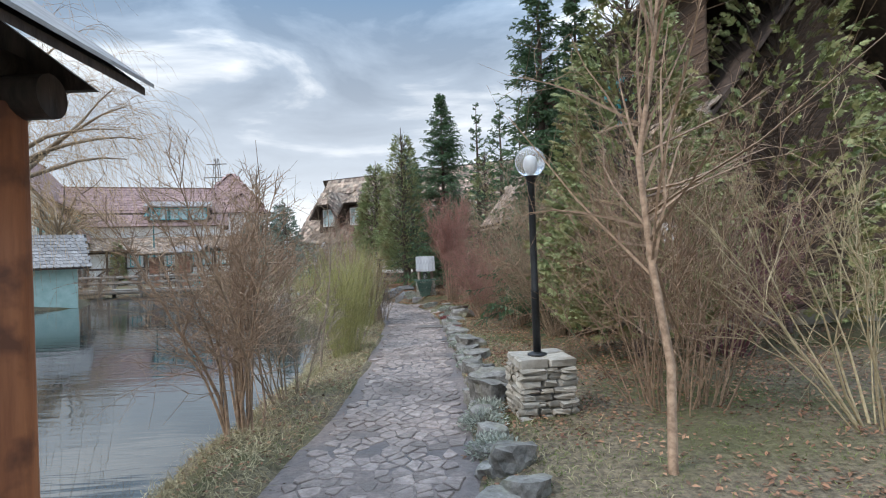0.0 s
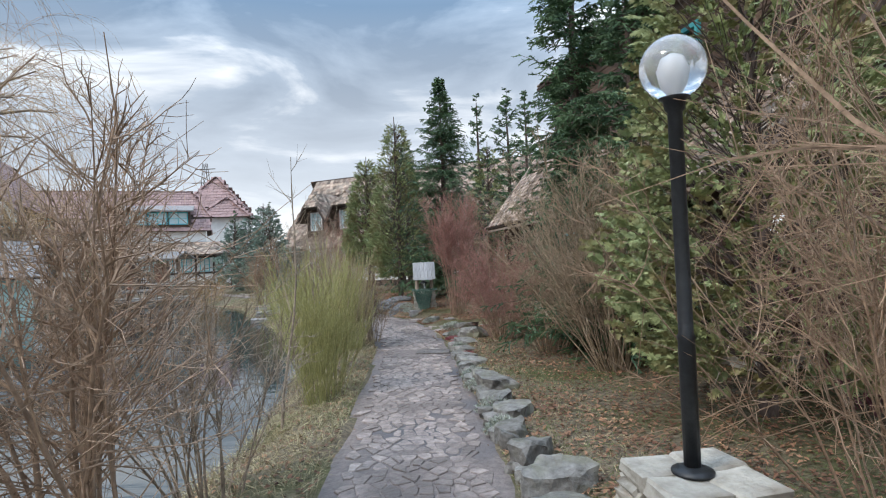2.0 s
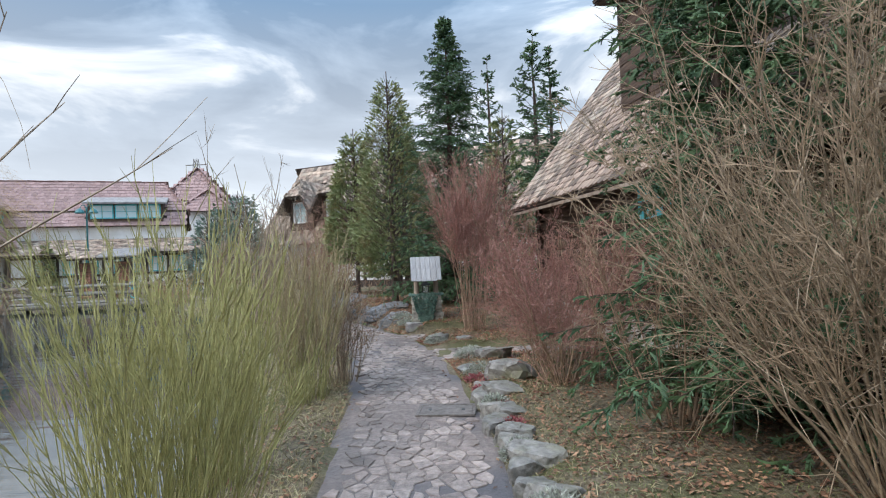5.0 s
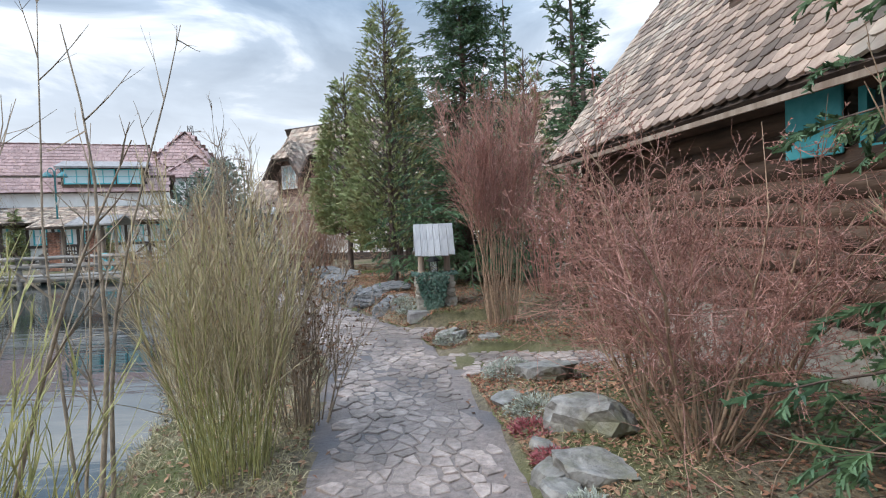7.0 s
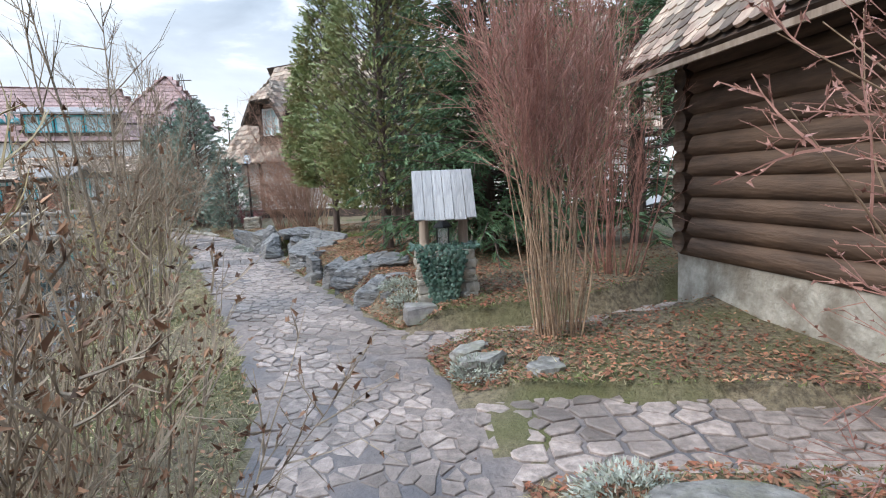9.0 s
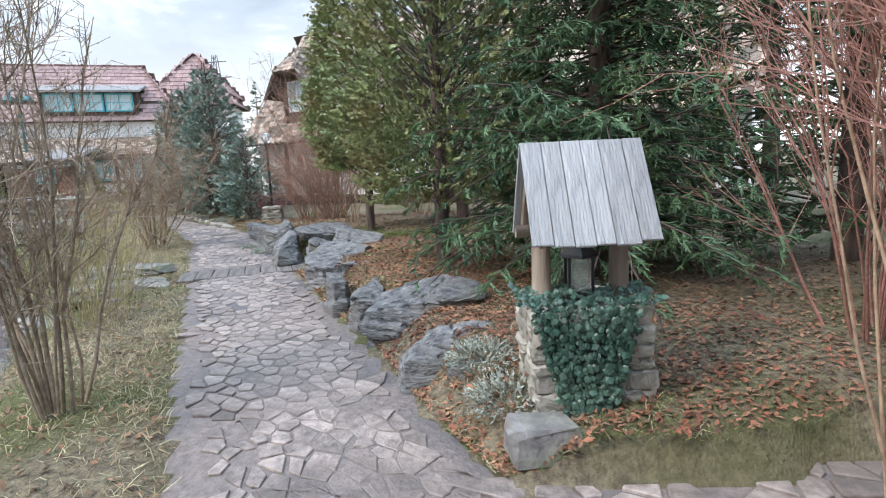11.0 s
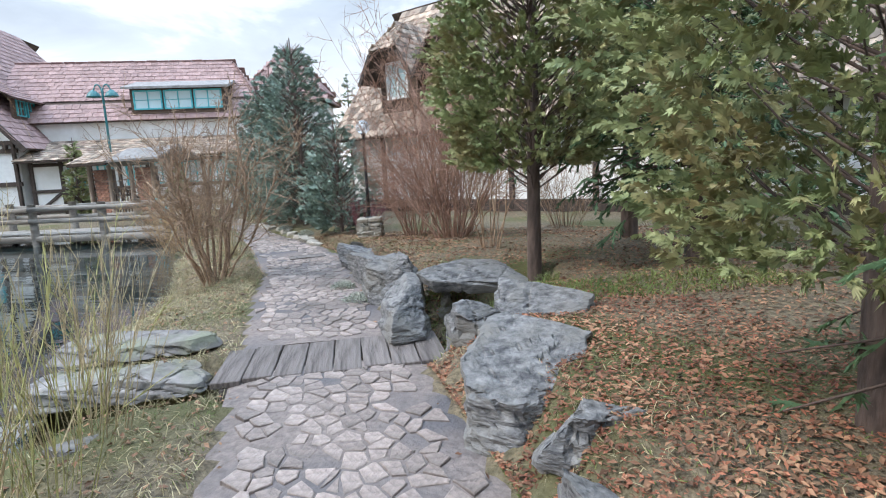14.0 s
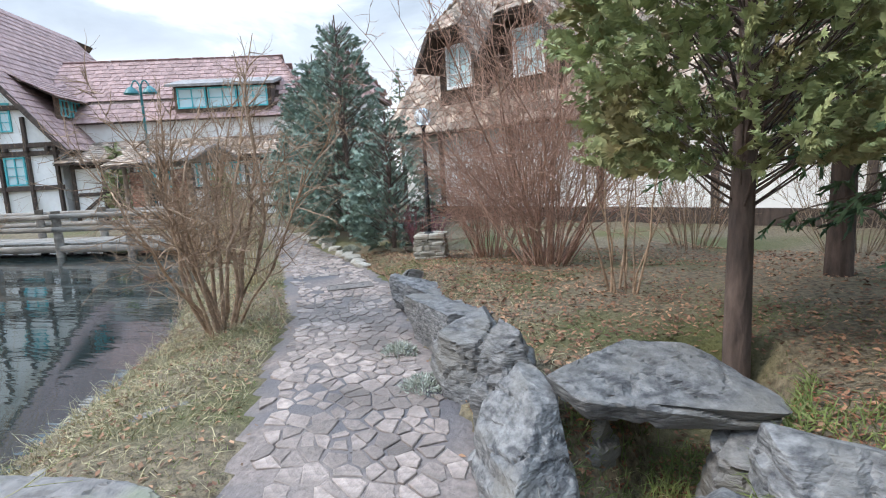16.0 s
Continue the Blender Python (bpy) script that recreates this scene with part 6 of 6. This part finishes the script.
# ---- paved side paths to the log house ----
def side_path(ring, seed, name="side_pavement"):
    xs, ys_ = [p[0] for p in ring], [p[1] for p in ring]
    z = float(level(np.mean(ys_)))
    n = len(ring)
    b = tagged(part(name, (Pile().add([(x, y, z - 0.012) for x, y in ring] + [(x, y, z - 0.2) for x, y in ring], [list(range(n)), list(range(n, 2 * n))[::-1]] + [[i, n + i, n + (i + 1) % n, (i + 1) % n] for i in range(n)]), MORTAR)), "mortar bed of a flagstone side path", "path", kind="structure")
    r2 = random.Random(seed)
    c = 0.2
    pts = {(i, j): ((i + r2.uniform(.08, .92)) * c + min(xs), (j + r2.uniform(.08, .92)) * c * 0.8 + min(ys_)) for i in range(int((max(xs) - min(xs)) / c) + 1) for j in range(int((max(ys_) - min(ys_)) / c / 0.8) + 1)}
    pile = Pile()
    for (i, j), q0 in pts.items():
        if not inside(np.array([q0[0]]), np.array([q0[1]]), ring)[0] or inside(np.array([q0[0]]), np.array([q0[1]]), PATH_RING)[0]:
            continue
        poly = [(q0[0] - .3, q0[1] - .3), (q0[0] + .3, q0[1] - .3), (q0[0] + .3, q0[1] + .3), (q0[0] - .3, q0[1] + .3)]
        for di in (-2, -1, 0, 1, 2):
            for dj in (-2, -1, 0, 1, 2):
                o = pts.get((i + di, j + dj))
                if o and o is not q0 and poly:
                    poly = clip(poly, q0, o)
        if len(poly) < 3:
            continue
        m = len(poly)
        cx, cy = sum(p[0] for p in poly) / m, sum(p[1] for p in poly) / m
        h = r2.uniform(0.0, 0.008)
        V = [(cx + (p[0] - cx) * k, cy + (p[1] - cy) * k, z + dz) for k, dz in ((0.86, -0.03), (0.84, h - 0.005), (0.76, h)) for p in poly]
        pile.add(V, [[a_ * m + e_, a_ * m + (e_ + 1) % m, (a_ + 1) * m + (e_ + 1) % m, (a_ + 1) * m + e_] for a_ in (0, 1) for e_ in range(m)] + [list(range(2 * m, 3 * m))])
    tagged(part("paving_stones", (pile, STONE_PATH), b), kind="stuff")


side_path(SIDE_A, 5)
side_path(SIDE_B, 6)

# ---- litter, grass, ivy and cushions ----
rg = np.random.default_rng(9)


def scatter(n, x0, x1, y0, y1, keep):
    x, y = rg.uniform(x0, x1, n), rg.uniform(y0, y1, n)
    k = keep(x, y)
    return x[k], y[k]


def on_land(x, y):
    return ~inside(x, y, SHORE) & ~inside(x, y, PATH_RING) & ~inside(x, y, SIDE_A) & ~inside(x, y, SIDE_B)


def patch(x, y, f=0.9, s=0.0):
    return np.sin(x * f + 1.7 * np.sin(y * f * 0.8 + s) + s) * np.sin(y * f * 1.1 + s * 2) + 0.35 * np.sin(x * 3.3 + y * 2.1 + s)


def leaves(name, x, y, size, material, label, z_up=0.012):
    n = len(x)
    z = land(x, y) + z_up
    a = rg.uniform(0, 6.283, n)
    d = np.stack([np.cos(a), np.sin(a), rg.normal(0, 0.25, n)], -1)
    s = np.stack([-np.sin(a), np.cos(a), rg.normal(0, 0.3, n)], -1)
    L = (size * rg.uniform(0.6, 1.3, n))[:, None]
    c = np.stack([x, y, z + L[:, 0] * 0.15], -1)
    curl = np.array([0, 0, 1.0]) * L * rg.uniform(-0.05, 0.35, (n, 1))
    V = np.stack([c - d * L, c + s * L * 0.5 + curl, c + d * L, c - s * L * 0.5 + curl], 1).reshape(-1, 3)
    q = np.arange(n)[:, None] * 4
    F = np.concatenate([q + np.array([0, 1, 2]), q + np.array([0, 2, 3])])
    tagged(part(name, (Pile().add(V, F), material)), label, "leaves", kind="stuff")


def blades(name, x, y, h, w, material, label, lean=0.45):
    n = len(x)
    z = land(x, y) - 0.01
    pile = Pile()
    base = np.stack([x, y, z], -1)
    d = unit(np.stack([rg.normal(0, lean, n), rg.normal(0, lean, n), np.ones(n)], -1))
    L = h * rg.uniform(0.4, 1.25, n)
    s = unit(np.cross(d, unit(rg.normal(0, 1, d.shape)))) * w
    midp = base + d * (L * 0.55)[:, None]
    tip = base + unit(d + np.stack([rg.normal(0, 0.45, n), rg.normal(0, 0.45, n), -0.3 * np.ones(n)], -1)) * L[:, None]
    V = np.stack([base - s, base + s, midp + s * 0.7, midp - s * 0.7, tip], 1).reshape(-1, 3)
    q = np.arange(n)[:, None] * 5
    pile.add(V, np.concatenate([q + np.array([0, 1, 2]), q + np.array([0, 2, 3]), q + np.array([3, 2, 4])]))
    tagged(part(name, (pile, material)), label, "grass", kind="stuff")


right = lambda x, y: on_land(x, y) & (x > at_y(RIGHT_EDGE, y) + 0.08)
shore_y = SHORE[:17]


def beside(n, y0, y1, reach, keep=None):
    """Places on the garden side, up to reach metres from the path, thicker near it."""
    y = rg.uniform(y0, y1, n)
    x = at_y(RIGHT_EDGE, y) + 0.06 + reach * rg.uniform(0, 1, n) ** 1.4
    k = on_land(x, y) & (keep(x, y) if keep else True)
    return x[k], y[k]


def bank(n, y0, y1, keep=None):
    """Places on the strip between the path and the water."""
    y = rg.uniform(y0, y1, n)
    l, s = at_y(LEFT_EDGE, y), at_y(shore_y, y)
    x = l + 0.04 + (s - l - 0.05) * rg.uniform(0, 1, n)
    k = on_land(x, y) & (keep(x, y) if keep else True)
    return x[k], y[k]


x, y = beside(110000, 1.0, 31.0, 6.0, lambda x, y: patch(x, y, 0.8, 1.0) + rg.uniform(-.9, .9, len(x)) > -0.25 - 0.6 * smooth((y - 13) / 4))
leaves("leaf_litter", x, y, 0.021, LEAF, "brown fallen leaves on the garden soil")
x, y = beside(38000, 19.0, 27.5, 3.6, lambda x, y: np.hypot((x + 1.9 + (y - 21.5) * 0.42) / 1.5, (y - 22.2) / 2.9) < 1.0)
leaves("larch_litter", x, y, 0.014, LEAF_RED, "rust-red litter under the conifers")
x, y = beside(6500, 14.0, 19.6, 2.6)
leaves("well_litter", x, y, 0.021, LEAF_RED, "red-brown fallen leaves beside the wishing well")
x, y = bank(7000, 1.5, 30.0)
leaves("bank_litter", x, y, 0.024, LEAF, "brown leaves on the pond bank")
x, y = scatter(9000, -12.0, 0.2, 0.5, 33.0, lambda x, y: inside(x, y, PATH_RING) & (np.minimum(x - at_y(LEFT_EDGE, y), at_y(RIGHT_EDGE, y) - x) < 0.14))
leaves("path_litter", x, y, 0.019, LEAF, "stray leaves along the path edges", 0.055)
x, y = bank(46000, 1.5, 30.0, lambda x, y: patch(x, y, 1.3, 4.0) + rg.uniform(-.9, .9, len(x)) > -0.45)
blades("dry_grass", x, y, 0.14, 0.0034, STRAW, "dry straw-coloured grass on the pond bank", 1.2)
x, y = bank(26000, 1.5, 31.0, lambda x, y: patch(x, y, 0.9, 2.2) + rg.uniform(-.5, .5, len(x)) + 0.45 * smooth((y - 22) / 3) > 0.1)
blades("green_grass", x, y, 0.055, 0.003, GRASS, "short mossy green grass on the pond bank", 0.9)
x, y = beside(90000, 1.0, 31.0, 5.0, lambda x, y: patch(x, y, 0.7, 5.1) + rg.uniform(-.5, .5, len(x)) > 0.05 - 0.5 * (1 - smooth((y - 10) / 4)) + 0.6 * smooth((y - 18) / 3))
blades("lawn_grass", x, y, 0.05, 0.003, GRASS, "thin winter grass in the garden", 0.9)
x, y = beside(16000, 12.6, 18.4, 2.8, lambda x, y: patch(x, y, 1.1, 3.0) + rg.uniform(-.5, .5, len(x)) > -0.15)
blades("lawn_grass", x, y, 0.05, 0.003, GRASS, "short green grass beside the side path", 0.9)
x, y = beside(14000, 1.0, 31.0, 1.0)
blades("edge_straw", x, y, 0.09, 0.003, STRAW, "dry grass between the edging stones", 1.1)
x, y = bank(14000, 2, 30, lambda x, y: edge_distance(x, y, shore_y, False) < 0.3)
blades("bank_tussocks", x, y, 0.24, 0.003, STRAW, "long dry tussock grass hanging over the water's edge", 0.7)
x, y = scatter(5000, -4.2, -2.6, 23.3, 25.0, lambda x, y: (edge_distance(x, y, DITCH, False) < 0.5) & right(x, y))
blades("stream_grass", x, y, 0.15, 0.004, GRASS, "lush green grass in the stream mouth", 0.6)
x, y = scatter(4000, -3.0, -0.8, 23.4, 25.4, lambda x, y: right(x, y) & (edge_distance(x, y, [(-2.9, 24.2), (-1.2, 24.6)], False) < 0.4))
blades("stream_grass", x, y, 0.14, 0.004, GRASS, "lush green grass beside the capstone", 0.6)


def cushion(x, y, r, seed, material=SAGE, label="grey-green cushion plant at the path edge", h=0.15, n=1000, z=None):
    rng = np.random.default_rng(seed)
    root_z = ground_z(x, y) if z is None else z
    d = unit(np.stack([rng.normal(0, 1, n), rng.normal(0, 1, n), np.abs(rng.normal(0, 0.8, n)) + 0.1], -1))
    pile = Pile()
    L = rng.uniform(0.5, 1.0, n)
    c = d * np.stack([r * L, r * L, h * L], -1)
    tri_blades(pile, c, d + rng.normal(0, 0.4, d.shape), np.full(n, 0.034), np.full(n, 0.013), rng)
    ob = part("cushion_plant", (pile, material))
    ob.matrix_basis = pose(x, y, root_z)
    tagged(ob, label, "plant", "cushion plants along the edging")


for i, (x, y, r) in enumerate(((0.33, 4.1, .22), (0.3, 4.7, .24), (0.36, 5.0, .2), (0.28, 7.4, .16), (0.3, 8.1, .22), (0.28, 9.2, .26), (0.22, 9.9, .2), (0.16, 10.9, .16), (0.12, 12.2, .16), (0.12, 13.7, .24), (0.05, 14.7, .26), (-0.45, 16.4, .22), (-1.02, 18.35, .26), (-1.15, 18.75, .24), (-5.55, 26.0, .18), (-5.1, 25.3, .2), (-8.6, 31.4, .2), (-9.8, 32.7, .2))):
    cushion(x, y, r, 200 + i)
for i, (x, y, r) in enumerate(((0.10, 12.9, .16), (0.05, 13.4, .2), (0.18, 12.2, .14), (0.2, 11.6, .14))):
    cushion(x, y, r, 240 + i, SUCCULENT, "dark red succulents along the path edge", 0.07, 500)

# ivy over the front of the well
rng = np.random.default_rng(4)
n = 1500
t = rng.uniform(0, 1, n)
ix = -0.62 + (rng.uniform(-0.3, 0.24, n)) * (1 - 0.55 * t) + 0.0
iz = 0.60 - t * 0.52 + rng.normal(0, 0.03, n)
iy = 18.095 - rng.uniform(0.0, 0.06, n)
topn = rng.random(n) < 0.25
ix = np.where(topn, rng.uniform(-0.98, -0.26, n), ix)
iy = np.where(topn, rng.uniform(18.06, 18.5, n), iy)
iz = np.where(topn, 0.59 + rng.uniform(0, 0.05, n), iz)
c = np.stack([ix, iy, iz], -1)
nrm = unit(np.stack([rng.normal(0, 0.35, n), np.where(topn, -0.4, -1.0), np.where(topn, 1.0, 0.35)], -1) + rng.normal(0, 0.2, (n, 3)))
s1 = unit(np.cross(nrm, np.array([0.2, 0.1, 1.0]) + rng.normal(0, 0.5, (n, 3))))
d1 = np.cross(nrm, s1)
L = rng.uniform(0.012, 0.027, n)[:, None]
V = np.stack([c + d1 * L, c + s1 * L * 0.95 + d1 * L * 0.2, c + s1 * L * 0.5 - d1 * L * 0.7, c - d1 * L * 0.45 + nrm * 0.006, c - s1 * L * 0.5 - d1 * L * 0.7, c - s1 * L * 0.95 + d1 * L * 0.2], 1).reshape(-1, 3)
q = np.arange(n)[:, None] * 6
ivy = part("ivy", (Pile().add(V, np.concatenate([q + np.array([0, 5, 3]), q + np.array([0, 3, 1]), q + np.array([1, 3, 2]), q + np.array([5, 4, 3])])), IVY))
tagged(ivy, "dark green ivy hanging over the stone well", "ivy", kind="stuff")
